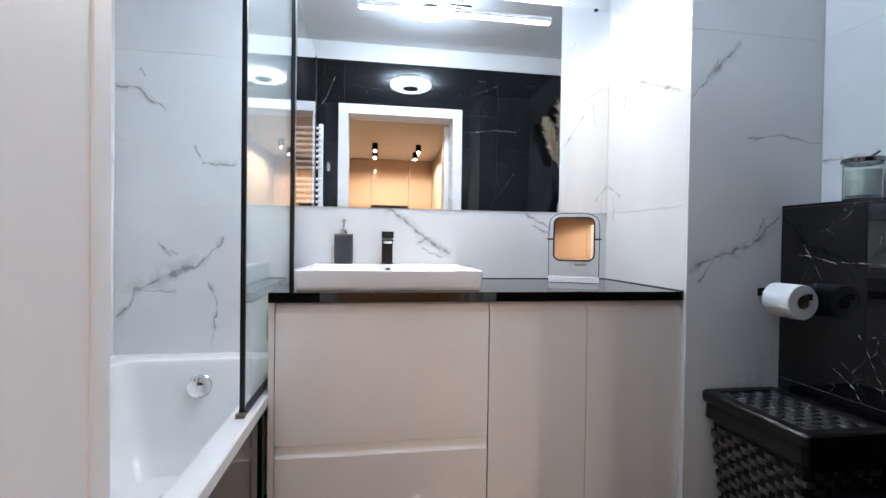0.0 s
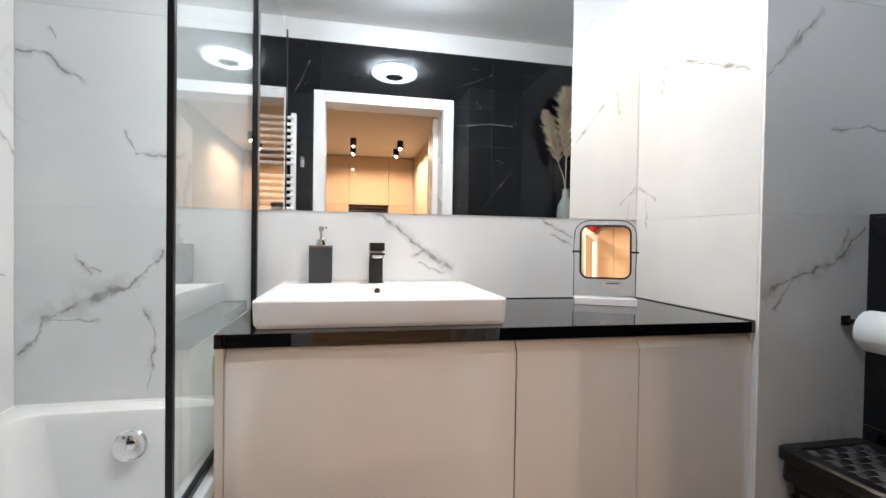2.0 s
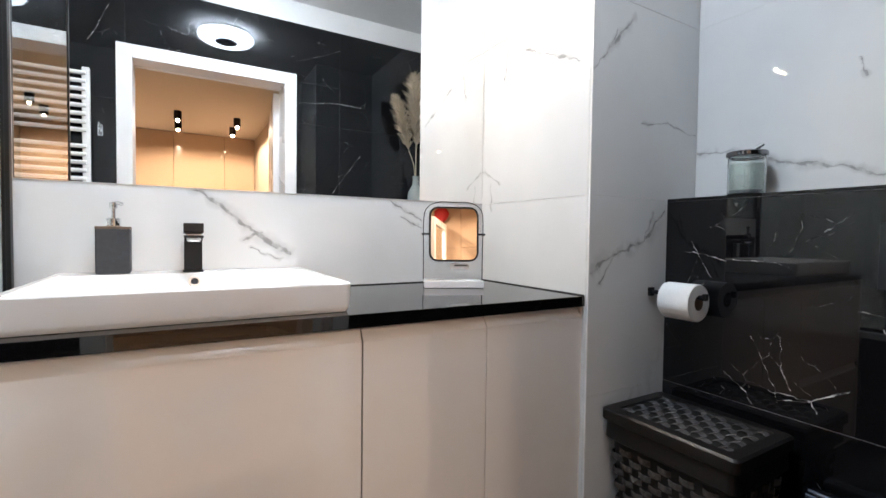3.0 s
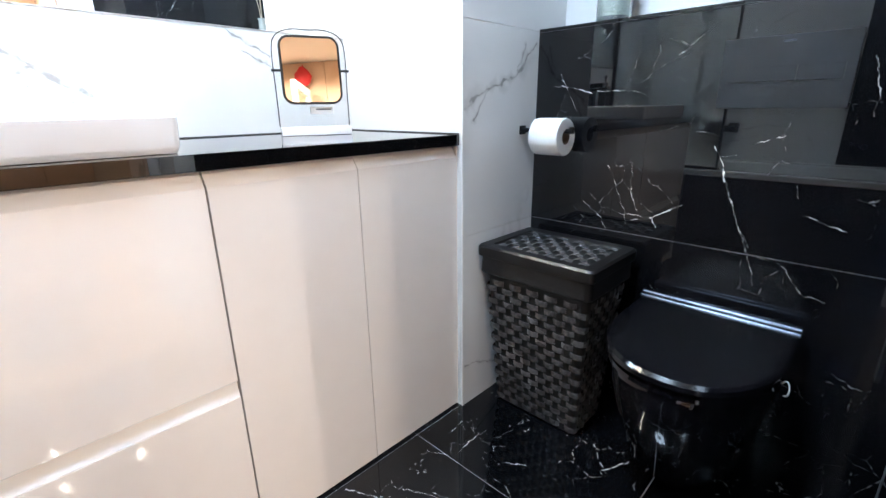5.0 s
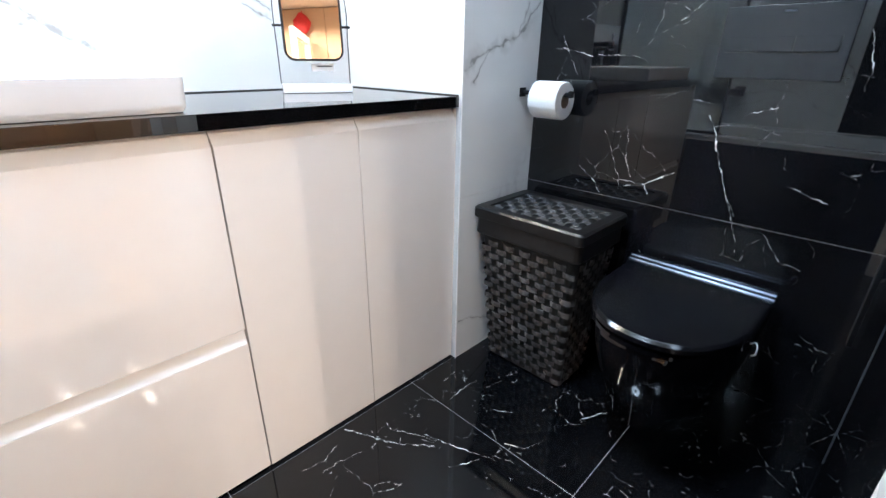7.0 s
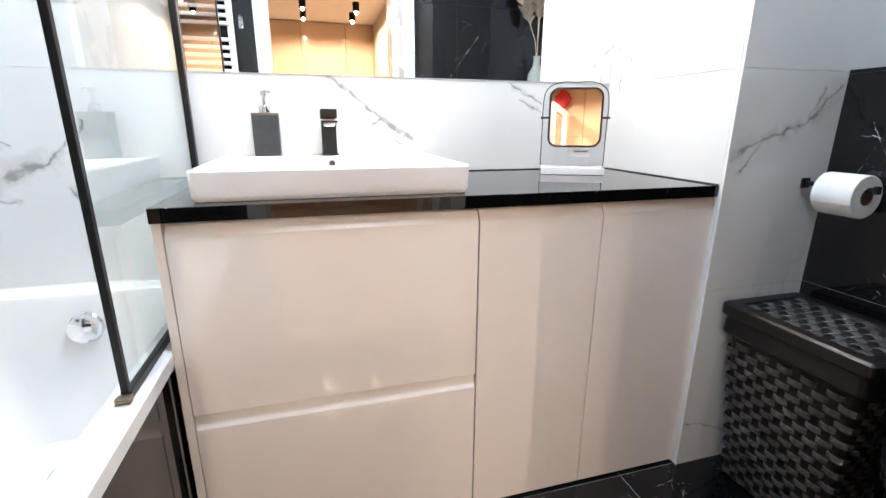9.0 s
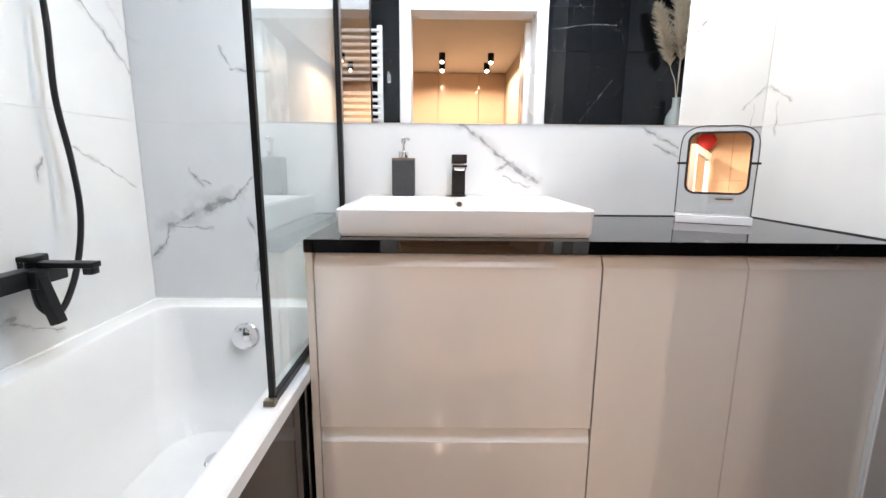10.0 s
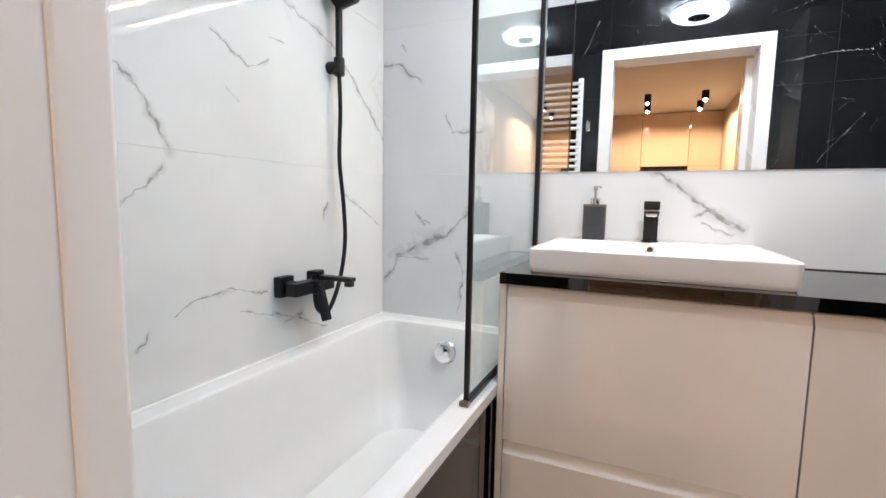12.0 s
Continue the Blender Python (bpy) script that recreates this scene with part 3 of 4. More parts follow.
def ceiling_spot(x, y):
    t = thing("ceiling_spot", "black surface-mounted cylinder downlight, lit warm", "lamp", (x, y, HALL_TOP), "kitchen downlights")
    part("housing", lathe([(0.0, -0.001), (0.04, -0.001), (0.04, -0.098), (0.0385, -0.1), (0.024, -0.1), (0.0225, -0.099), (0.0225, -0.092), (0.0, -0.092)]), black_metal, t)
    part("lens", rod((0, 0, -0.096), (0, 0, -0.0925), 0.0205), warm_glow, t, "glowing warm lens")
    d = bpy.data.lights.new("spot_lamp", "SPOT")
    d.energy, d.color, d.spot_size, d.spot_blend, d.shadow_soft_size = SPOT_WATTS, (1.0, 0.77, 0.56), radians(166), 0.35, 0.016
    lamp = new("spot_lamp", d)
    lamp.location, lamp.parent = (0, 0, -0.11), t
    return t


for x, y in ((0.08, -2.5), (0.08, -3.05), (0.70, -2.5), (0.70, -3.05), (-1.21, -2.5), (-1.21, -3.05)):
    ceiling_spot(x, y)


def glazed_door():
    t = thing("glazed_door", "white-framed glazed kitchen door standing open", "door", (-0.86, -3.62, 0))
    t.rotation_euler = (0, 0, radians(85))
    for x0 in (0.0, 0.72):
        part("stile", box(x0, x0 + 0.095, -0.03, 0.03, 0.008, 2.05, 0.003), door_white, t)
    for z0, z1 in ((0.008, 0.2), (1.955, 2.05)):
        part("rail", box(0.0955, 0.7195, -0.03, 0.03, z0, z1, 0.003), door_white, t)
    part("pane", box(0.096, 0.719, -0.004, 0.004, 0.2, 1.955), glass, t)


glazed_door()


def red_ornament():
    t = thing("red_ornament", "red felt ornament hung high on a kitchen cabinet", "ornament", (-0.93, HALL_END, 2.12))
    rng = random.Random(9)
    loops = []
    for i in range(7):
        u = i / 6
        r = 0.02 + 0.11 * math.sin(math.pi * min(1, 0.12 + 0.85 * u))
        loops.append([(r * math.cos(a) * rng.uniform(0.9, 1.1), 0.06 + 0.05 * math.sin(a), 0.26 * u) for a in [2 * math.pi * k / 14 for k in range(14)]])
    part("cloth", loft(loops, True, True), red_cloth, t)
    part("loop", sweep([(0, 0.04, 0.25), (0, 0.02, 0.30), (0, 0.002, 0.28)], 0.004, 8, 5), red_cloth, t)


red_ornament()

# ---- bath ----
RIM = 0.592


def bathtub():
    t = thing("bathtub", "white acrylic built-in bathtub, empty and clean", "bathtub", (0, 0, 0))
    x0, x1, y0, y1 = LEFT + 0.001, -0.226, FRONT + 0.001, BACK - 0.001
    loops = [round_rect(x0, x1, y0, y1, 0.012, RIM - 0.035), round_rect(x0, x1, y0, y1, 0.012, RIM - 0.006), round_rect(x0 + 0.004, x1 - 0.006, y0 + 0.004, y1 - 0.004, 0.012, RIM)]
    for k, z in ((0.055, RIM - 0.001), (0.066, RIM - 0.006), (0.071, RIM - 0.018), (0.075, RIM - 0.045)):
        loops.append(round_rect(x0 + k - 0.005, x1 - k, y0 + k, y1 - k, 0.06, z, 10))
    outer = [round_rect(x0 + a, x1 - b, y0 + a, y1 - a, r, z, 10) for a, b, r, z in ((0, 0, 0.012, RIM - 0.035), (0, 0, 0.012, RIM - 0.006), (0.004, 0.006, 0.012, RIM))]
    inner = loops[3:]
    deep = []
    for i in range(1, 8):
        u = i / 7
        z = RIM - 0.045 - u * 0.36
        a = 0.075 + 0.03 * u + 0.05 * max(0, u - 0.7) / 0.3
        deep.append(round_rect(x0 + a - 0.005, x1 - a, y0 + a + 0.18 * u, y1 - a - 0.02 * u, 0.06 + 0.06 * u, z, 10))
    a = 0.25
    deep.append(round_rect(x0 + a, x1 - a, y0 + a + 0.2, y1 - a, 0.08, RIM - 0.425, 10))
    part("shell", loft(outer + inner + deep), acrylic, t)
    part("overflow_knob", turned(lathe([(0.0, 0.03), (0.022, 0.029), (0.031, 0.024), (0.034, 0.016), (0.034, 0.004), (0.038, 0.0)]), Matrix.Translation((-0.575, y1 - 0.086, 0.49)) @ Matrix.Rotation(radians(86), 4, "X") @ Matrix.Scale(1.2, 4)), soft_chrome, t, "round chrome overflow knob")
    part("drain", turned(lathe([(0.0, 0.012), (0.03, 0.010), (0.034, 0.004), (0.036, 0.0)]), Matrix.Translation((-0.60, 1.74, RIM - 0.424))), chrome, t, "chrome drain cover")
    part("silicone", joined(sweep([(x0 + 0.002, FRONT + 0.01, RIM + 0.001), (x0 + 0.002, y1, RIM + 0.001)], 0.004, 8, 2), sweep([(x0, y1 - 0.001, RIM + 0.001), (x1, y1 - 0.001, RIM + 0.001)], 0.004, 8, 2)), paint, t, "white silicone bead")
    return t


bathtub()


def bath_apron():
    t = thing("bath_apron", "plain glossy black-brown panel along the bath side", "bath panel", (-0.24, 0, 0))
    part("panel", box(-0.012, 0.0, FRONT + 0.002, 1.50, 0.0, RIM - 0.037), apron_brown, t)
    part("trim", box(0.001, 0.008, 1.478, 1.5, 0.0, RIM - 0.037, 0.002), stone_black, t)


bath_apron()


def bath_screen():
    t = thing("bath_screen", "clear glass bath screen with black edge profiles", "shower screen", (-0.252, 0, RIM))
    part("pane", box(-0.003, 0.003, 1.343, BACK - 0.012, 0.016, 1.51), glass, t)
    part("profile", box(-0.006, 0.006, 1.333, 1.345, 0.014, 1.512, 0.001), black_metal, t, "black front edge")
    part("profile", box(-0.011, 0.011, BACK - 0.022, BACK - 0.001, 0.002, 1.516, 0.002), black_metal, t, "black wall profile")
    part("seal", box(-0.009, 0.009, 1.337, BACK - 0.023, 0.001, 0.017, 0.002), black_metal, t, "black bottom seal")
    for k in range(3):
        part("seal_fin", box(-0.013, 0.011, 1.320, 1.336, 0.001 + k * 0.0045, 0.004 + k * 0.0045, 0.001), steel_rim, t, "bronze seal end")


bath_screen()
green = grainy("pale_green_foam", (0.30, 0.52, 0.26), 0.8, scale=90, vary=0.2)
solid("bath_sponge", loft([round_rect(-0.004, 0.0, -0.014, 0.012, 0.0018, -0.045), round_rect(-0.006, 0.0, -0.016, 0.014, 0.0025, 0.0), round_rect(-0.004, 0.0, -0.018, 0.008, 0.0018, 0.045)], True, True), green, "small pale green sponge strip stuck to the glass screen", "sponge", (-0.2555, 1.615, 0.785))


def bath_mixer():
    t = thing("bath_mixer", "matt black square wall-mounted bath mixer tap", "tap", (LEFT, 1.5, 0.81))
    for y in (-0.075, 0.075):
        part("rosette", box(0.0, 0.03, y - 0.03, y + 0.03, -0.03, 0.035, 0.004), black_metal, t)
        part("connector", box(0.026, 0.06, y - 0.016, y + 0.016, -0.02, 0.02, 0.003), black_metal, t)
    part("body", box(0.045, 0.085, -0.10, 0.09, -0.024, 0.018, 0.004), black_metal, t)
    part("diverter", joined(rod((0.065, 0.015, 0.015), (0.065, 0.015, 0.034), 0.014), box(0.046, 0.086, -0.004, 0.034, 0.032, 0.046, 0.004)), black_metal, t)
    part("spout", joined(turned(box(0.06, 0.205, 0.012, 0.045, 0.016, 0.030, 0.003), Matrix.Rotation(radians(0), 4, "Y")), box(0.178, 0.202, 0.016, 0.041, 0.0, 0.02, 0.003)), black_metal, t)
    part("lever", turned(box(-0.012, 0.012, -0.013, 0.013, -0.115, 0.0, 0.003), Matrix.Translation((0.095, -0.005, 0.0)) @ Matrix.Rotation(radians(-16), 4, "Y")), black_metal, t)
    part("lever_hub", box(0.08, 0.105, -0.022, 0.014, -0.026, 0.016, 0.004), black_metal, t)
    return t


bath_mixer()


def hand_shower():
    x, y = LEFT, 1.675
    t = thing("hand_shower", "matt black hand shower in its wall holder with a black hose", "shower", (x, y, 1.55))
    part("holder", joined(rod((0, 0, 0), (0.052, 0, 0), 0.021, bevel=0.003), rod((0.045, 0, -0.03), (0.045, 0, 0.03), 0.019, bevel=0.003)), black_metal, t)
    part("handle", rod((0.045, 0, -0.03), (0.045, 0, 0.24), 0.0125, bevel=0.002), black_metal, t)
    part("head", rod((0.03, 0, 0.24), (0.10, 0, 0.255), 0.05, 0.05, bevel=0.004), black_metal, t)
    part("hose", sweep([(0.045, 0, -0.03), (0.046, 0.004, -0.15), (0.044, 0.0, -0.32), (0.05, 0.015, -0.48), (0.062, 0.005, -0.62), (0.072, -0.045, -0.755), (0.072, -0.11, -0.845), (0.066, -0.155, -0.82), (0.065, -0.165, -0.757)], 0.0075, 10, 8), black_metal, t, "black shower hose")
    return t


hand_shower()

# ---- vanity ----
CAB_L, CAB_MID, CAB_R, CAB_Y = -0.226, 0.460, 1.148, 1.508


def front_panel(x0, x1, z0, z1, grip=0.024):
    """A handleless front: a slab whose top slopes back to make a finger groove."""
    prof = [(0.0015, z0), (0.0, z0 + 0.0015), (0.0, z1 - 0.0012), (0.0008, z1 + 0.0004), (0.019, z1 + grip), (0.0195, z0)]
    return loft([[(x, y, z) for y, z in prof] for x in (x0, x0 + 0.001, x1 - 0.001, x1)], True, True)


def drawer_cabinet():
    t = thing("drawer_cabinet", "cream gloss vanity unit with two handleless drawers", "cabinet", (0, CAB_Y, 0), "vanity units")
    depth = BACK - 0.002 - CAB_Y
    part("side_panel", box(CAB_L, CAB_L + 0.018, 0.0, depth, 0.0, 0.869, 0.0012), cream_body, t)
    part("body", box(CAB_L + 0.019, CAB_MID - 0.001, 0.032, depth, 0.004, 0.868), cream_body, t)
    part("plinth", box(CAB_L + 0.019, CAB_MID - 0.001, 0.012, 0.03, 0.0, 0.016), stone_black, t)
    part("drawer", front_panel(CAB_L + 0.0205, CAB_MID - 0.002, 0.430, 0.839, 0.030), cream_gloss, t)
    part("drawer", front_panel(CAB_L + 0.0205, CAB_MID - 0.002, 0.010, 0.391, 0.0008), cream_gloss, t)
    part("grip_strip", loft([[(x, y, z) for y, z in ((0.0012, 0.3925), (0.014, 0.4275), (0.0196, 0.4285), (0.0196, 0.3925))] for x in (CAB_L + 0.0205, CAB_MID - 0.002)], True, True), door_white, t, "white finger groove strip")


def door_cabinet():
    t = thing("door_cabinet", "cream gloss vanity unit with two tall plain doors", "cabinet", (0, CAB_Y, 0), "vanity units")
    depth = BACK - 0.002 - CAB_Y
    part("body", box(CAB_MID + 0.001, CAB_R, 0.032, depth, 0.004, 0.868), cream_body, t)
    part("plinth", box(CAB_MID + 0.001, CAB_R, 0.012, 0.03, 0.0, 0.008), stone_black, t)
    part("door", front_panel(CAB_MID + 0.002, 0.7975, 0.008, 0.839, 0.030), cream_gloss, t)
    part("door", front_panel(0.8, 1.1425, 0.008, 0.839, 0.030), cream_gloss, t)
    part("filler_strip", box(1.144, CAB_R, 0.001, 0.013, 0.004, 0.867, 0.001), cream_body, t)


drawer_cabinet()
door_cabinet()
worktop = thing("worktop", "black polished stone worktop on the vanity units", "worktop", (0, 0, 0.871))
part("slab", box(CAB_L, CAB_R, 1.499, BACK - 0.001, 0, 0.031, 0.0015), stone_black, worktop)
part("joint", joined(box(CAB_L, CAB_R - 0.004, BACK - 0.004, BACK - 0.0002, 0.0312, 0.0342), box(CAB_R - 0.0032, CAB_R + 0.0006, 1.502, BACK - 0.0045, 0.0312, 0.0342)), grout_black, worktop, "dark joint along the walls")


def basin():
    t = thing("basin", "white rectangular ceramic countertop basin with thin rim", "basin", (0.143, 1.785, 0.902))
    w, d, h = 0.302, 0.25, 0.067
    ry = d - 0.098
    loops = [round_rect(-w + 0.008, w - 0.008, -d + 0.008, d, 0.012, 0.001, 8), round_rect(-w + 0.002, w - 0.002, -d + 0.002, d, 0.014, 0.012, 8), round_rect(-w, w, -d, d, 0.014, h - 0.004, 8), round_rect(-w + 0.003, w - 0.003, -d + 0.003, d - 0.003, 0.013, h, 8)]
    loops += [round_rect(-w + 0.014, w - 0.014, -d + 0.014, ry, 0.02, h - 0.001, 8), round_rect(-w + 0.018, w - 0.018, -d + 0.018, ry - 0.004, 0.022, h - 0.006, 8)]
    loops += [round_rect(-w + 0.035, w - 0.035, -d + 0.035, ry - 0.018, 0.03, 0.028, 8), round_rect(-w + 0.055, w - 0.055, -d + 0.055, ry - 0.035, 0.04, 0.014, 8), round_rect(-0.03, 0.03, -0.08, -0.02, 0.029, 0.010, 8)]
    part("bowl", loft(loops, True, True), ceramic, t)
    part("overflow_ring", turned(lathe([(0.0, 0.002), (0.0085, 0.002), (0.0095, 0.006), (0.015, 0.006), (0.0172, 0.0)]), Matrix.Translation((0, ry - 0.008, 0.043)) @ Matrix.Rotation(radians(75), 4, "X")), satin, t, "chrome overflow ring")
    # closed disc, its dark colour gives the shade of the overflow opening
    part("overflow_shade_disc", turned(lathe([(0.0, 0.004), (0.009, 0.0038), (0.0091, 0.002)]), Matrix.Translation((0, ry - 0.0085, 0.043)) @ Matrix.Rotation(radians(75), 4, "X")), slate, t, "dark disc for the shade in the overflow opening")
    part("waste", turned(lathe([(0.0, 0.008), (0.026, 0.006), (0.03, 0.0)]), Matrix.Translation((0, -0.05, 0.0105))), chrome, t, "chrome waste")


basin()


def basin_tap():
    t = thing("basin_tap", "matt black square single-lever basin tap", "tap", (0.141, 1.985, 0.968))
    part("base", box(-0.025, 0.025, -0.024, 0.02, 0.001, 0.006, 0.002), black_metal, t)
    part("body", box(-0.022, 0.022, -0.02, 0.02, 0.006, 0.0943, 0.003), black_metal, t)
    part("spout", joined(box(-0.0225, 0.0225, -0.108, 0.02, 0.0945, 0.101, 0.0015), box(-0.0215, 0.0215, -0.06, -0.018, 0.084, 0.096, 0.003)), black_metal, t)
    part("aerator", lathe([(0.0, 0.0), (0.013, 0.0), (0.0165, 0.004), (0.0165, 0.0098), (0.0, 0.0098)]), satin, t, "chrome aerator").location = (0, -0.088, 0.0845)
    part("neck", box(-0.018, 0.018, -0.018, 0.018, 0.1012, 0.1045), chrome, t, "chrome gap ring")
    part("lever", turned(box(-0.0235, 0.0235, -0.078, 0.022, 0.0, 0.0255, 0.002), Matrix.Translation((0, 0, 0.105)) @ Matrix.Rotation(radians(-2), 4, "X")), black_metal, t)


basin_tap()


def soap_dispenser():
    t = thing("soap_dispenser", "dark slate soap dispenser with a chrome pump", "soap dispenser", (-0.037, 1.985, 0.9695))
    part("bottle", loft([round_rect(-0.034, 0.034, -0.024, 0.024, 0.004, 0.0), round_rect(-0.036, 0.036, -0.026, 0.026, 0.004, 0.003), round_rect(-0.036, 0.036, -0.026, 0.026, 0.004, 0.113)], True, True), slate, t)
    part("rim", box(-0.0365, 0.0365, -0.0265, 0.0265, 0.1132, 0.120, 0.002), bamboo, t, "brown wooden top rim")
    part("collar", lathe([(0.0, 0.1202), (0.016, 0.1202), (0.0165, 0.124), (0.0165, 0.139), (0.015, 0.141), (0.0, 0.141)]), chrome, t, "chrome collar")
    part("stem", rod((0, 0, 0.141), (0, 0, 0.168), 0.005), chrome, t)
    part("nozzle", joined(rod((0, 0, 0.166), (0, 0, 0.182), 0.009, bevel=0.002), sweep([(0, 0, 0.179), (0.010, -0.004, 0.180), (0.021, -0.008, 0.177)], 0.0045, 10, 4)), chrome, t, "chrome pump nozzle")


soap_dispenser()

# ---- mirror and its lamp ----
MIR_TOP = 2.135
wall_mirror = thing("wall_mirror", "large frameless mirror over the vanity", "mirror", (0, BACK, 1.204))
part("plate", box(-0.24, SIDE - 0.002, -0.0026, -0.0006, 0, MIR_TOP - 1.204), silver, wall_mirror)
part("edge", joined(box(-0.241, SIDE - 0.001, -0.0025, -0.0005, -0.0012, -0.0002), box(-0.2412, -0.2402, -0.0025, -0.0005, 0, MIR_TOP - 1.204)), door_white, wall_mirror, "pale cut edge")
part("clip", box(1.07, 1.086, -0.009, -0.001, MIR_TOP - 1.212, MIR_TOP - 1.202, 0.001), black_metal, wall_mirror, "small black clip")


def mirror_lamp():
    t = thing("mirror_lamp", "thin linear LED lamp before the mirror top edge, lit", "lamp", (0.45, BACK, 2.105))
    part("tube", loft([[(x, -0.1 + 0.010 * math.cos(a), 0.010 * math.sin(a)) for a in [2 * math.pi * i / 16 for i in range(16)]] for x in (-0.44, 0.44)], True, True), bar_glow, t, "glowing diffuser tube")
    # spine widened to a trough, added to keep the tube's light off the ceiling
    part("spine", joined(box(-0.45, 0.45, -0.113, -0.087, 0.0108, 0.022, 0.002), box(-0.45, 0.45, -0.089, -0.087, -0.002, 0.0106), box(-0.45, 0.45, -0.113, -0.111, -0.002, 0.0106)), chrome, t, "chrome spine with added side walls that block upward light")
    for x in (-0.45, 0.44):
        part("end_cap", box(x, x + 0.01, -0.1135, -0.0865, -0.011, 0.0222, 0.002), chrome, t)
    part("arm", box(-0.015, 0.015, -0.092, -0.007, 0.012, 0.022, 0.002), chrome, t, "chrome arm")
    part("mount", box(-0.05, 0.05, -0.014, -0.007, -0.01, 0.05, 0.002), chrome, t)


mirror_lamp()


def ceiling_lamp():
    t = thing("ceiling_lamp", "round white ceiling lamp with a dark speaker disc, lit", "lamp", (0.408, 1.20, TOP))
    part("base", rod((0, 0, -0.02), (0, 0, 0), 0.17, n=48), door_white, t)
    part("diffuser", lathe([(0.168, -0.0205), (0.186, -0.026), (0.192, -0.04), (0.186, -0.058), (0.165, -0.07), (0.09, -0.075), (0.075, -0.075)], 64), cool_glow, t, "glowing diffuser")
    part("speaker", lathe([(0.0, -0.083), (0.06, -0.082), (0.073, -0.0775), (0.074, -0.0755)], 48), speaker_grey, t, "dark grey speaker disc")


ceiling_lamp()


def cosmetic_mirror():
    t = thing("cosmetic_mirror", "standing cosmetic mirror in a clear frame on a white base", "mirror", (0.911, 1.864, 0.902))
    t.rotation_euler = (0, 0, radians(-24))
    w, h = 0.101, 0.287

    def arch(k, y, top):
        loop = [(-w + k, y, 0.02 + k), (w - k, y, 0.02 + k)]
        r = 0.05
        for a0, cx in ((0, w - k - r), (90, -w + k + r)):
            loop += [(cx + r * math.cos(radians(a0 + 90 * i / 8)), y, top - k - r + r * math.sin(radians(a0 + 90 * i / 8))) for i in range(9)]
        return loop

    part("base", box(-0.1, 0.1, -0.04, 0.03, 0.0005, 0.024, 0.002, 2), ceramic, t, "white base")
    part("clear_sheet", loft([arch(0.002, 0.004, h), arch(0.002, 0.0, h)], True, True), acrylic_clear, t, "clear sheet")
    part("rim", sweep([(-w, 0.002, 0.026), (-w, 0.002, 0.12), (-w, 0.002, h - 0.055), (-w + 0.014, 0.002, h - 0.016), (-w + 0.052, 0.002, h), (0, 0.002, h), (w - 0.052, 0.002, h), (w - 0.014, 0.002, h - 0.016), (w, 0.002, h - 0.055), (w, 0.002, 0.12), (w, 0.002, 0.026)], 0.0015, 8, 6), black_metal, t, "thin dark edge")
    tilt = Matrix.Translation((0, -0.008, 0.179)) @ Matrix.Rotation(radians(-4), 4, "X")

    def plate(k, r, y):
        return [(x, y, z) for x, z, _ in round_rect(-0.084 + k, 0.084 - k, -0.0925 + k, 0.0925 - k, r, 0, 8)]

    part("mirror_frame", turned(loft([plate(0.004, 0.026, 0.006), plate(0, 0.03, 0.003), plate(0, 0.03, -0.005), plate(0.002, 0.028, -0.007), plate(0.006, 0.024, -0.007), plate(0.006, 0.024, -0.004)], True, True), tilt), black_metal, t, "black mirror frame")
    part("mirror_glass", turned(loft([plate(0.0065, 0.0235, -0.0046), plate(0.0065, 0.0235, -0.0052)], True, True), tilt), silver, t, "mirror glass")
    for s in (-1, 1):
        part("pivot", rod((s * 0.083, -0.008, 0.179), (s * 0.108, -0.004, 0.179), 0.0035), black_metal, t)
    part("tab", box(-0.012, 0.055, -0.007, -0.001, 0.058, 0.080, 0.002), ceramic, t, "small white tab")
    # dark bar on the tab, painted shade of a slot that is not cut
    part("tab_slot_shade", box(0.004, 0.048, -0.0078, -0.0068, 0.071, 0.0745), speaker_grey, t)


cosmetic_mirror()

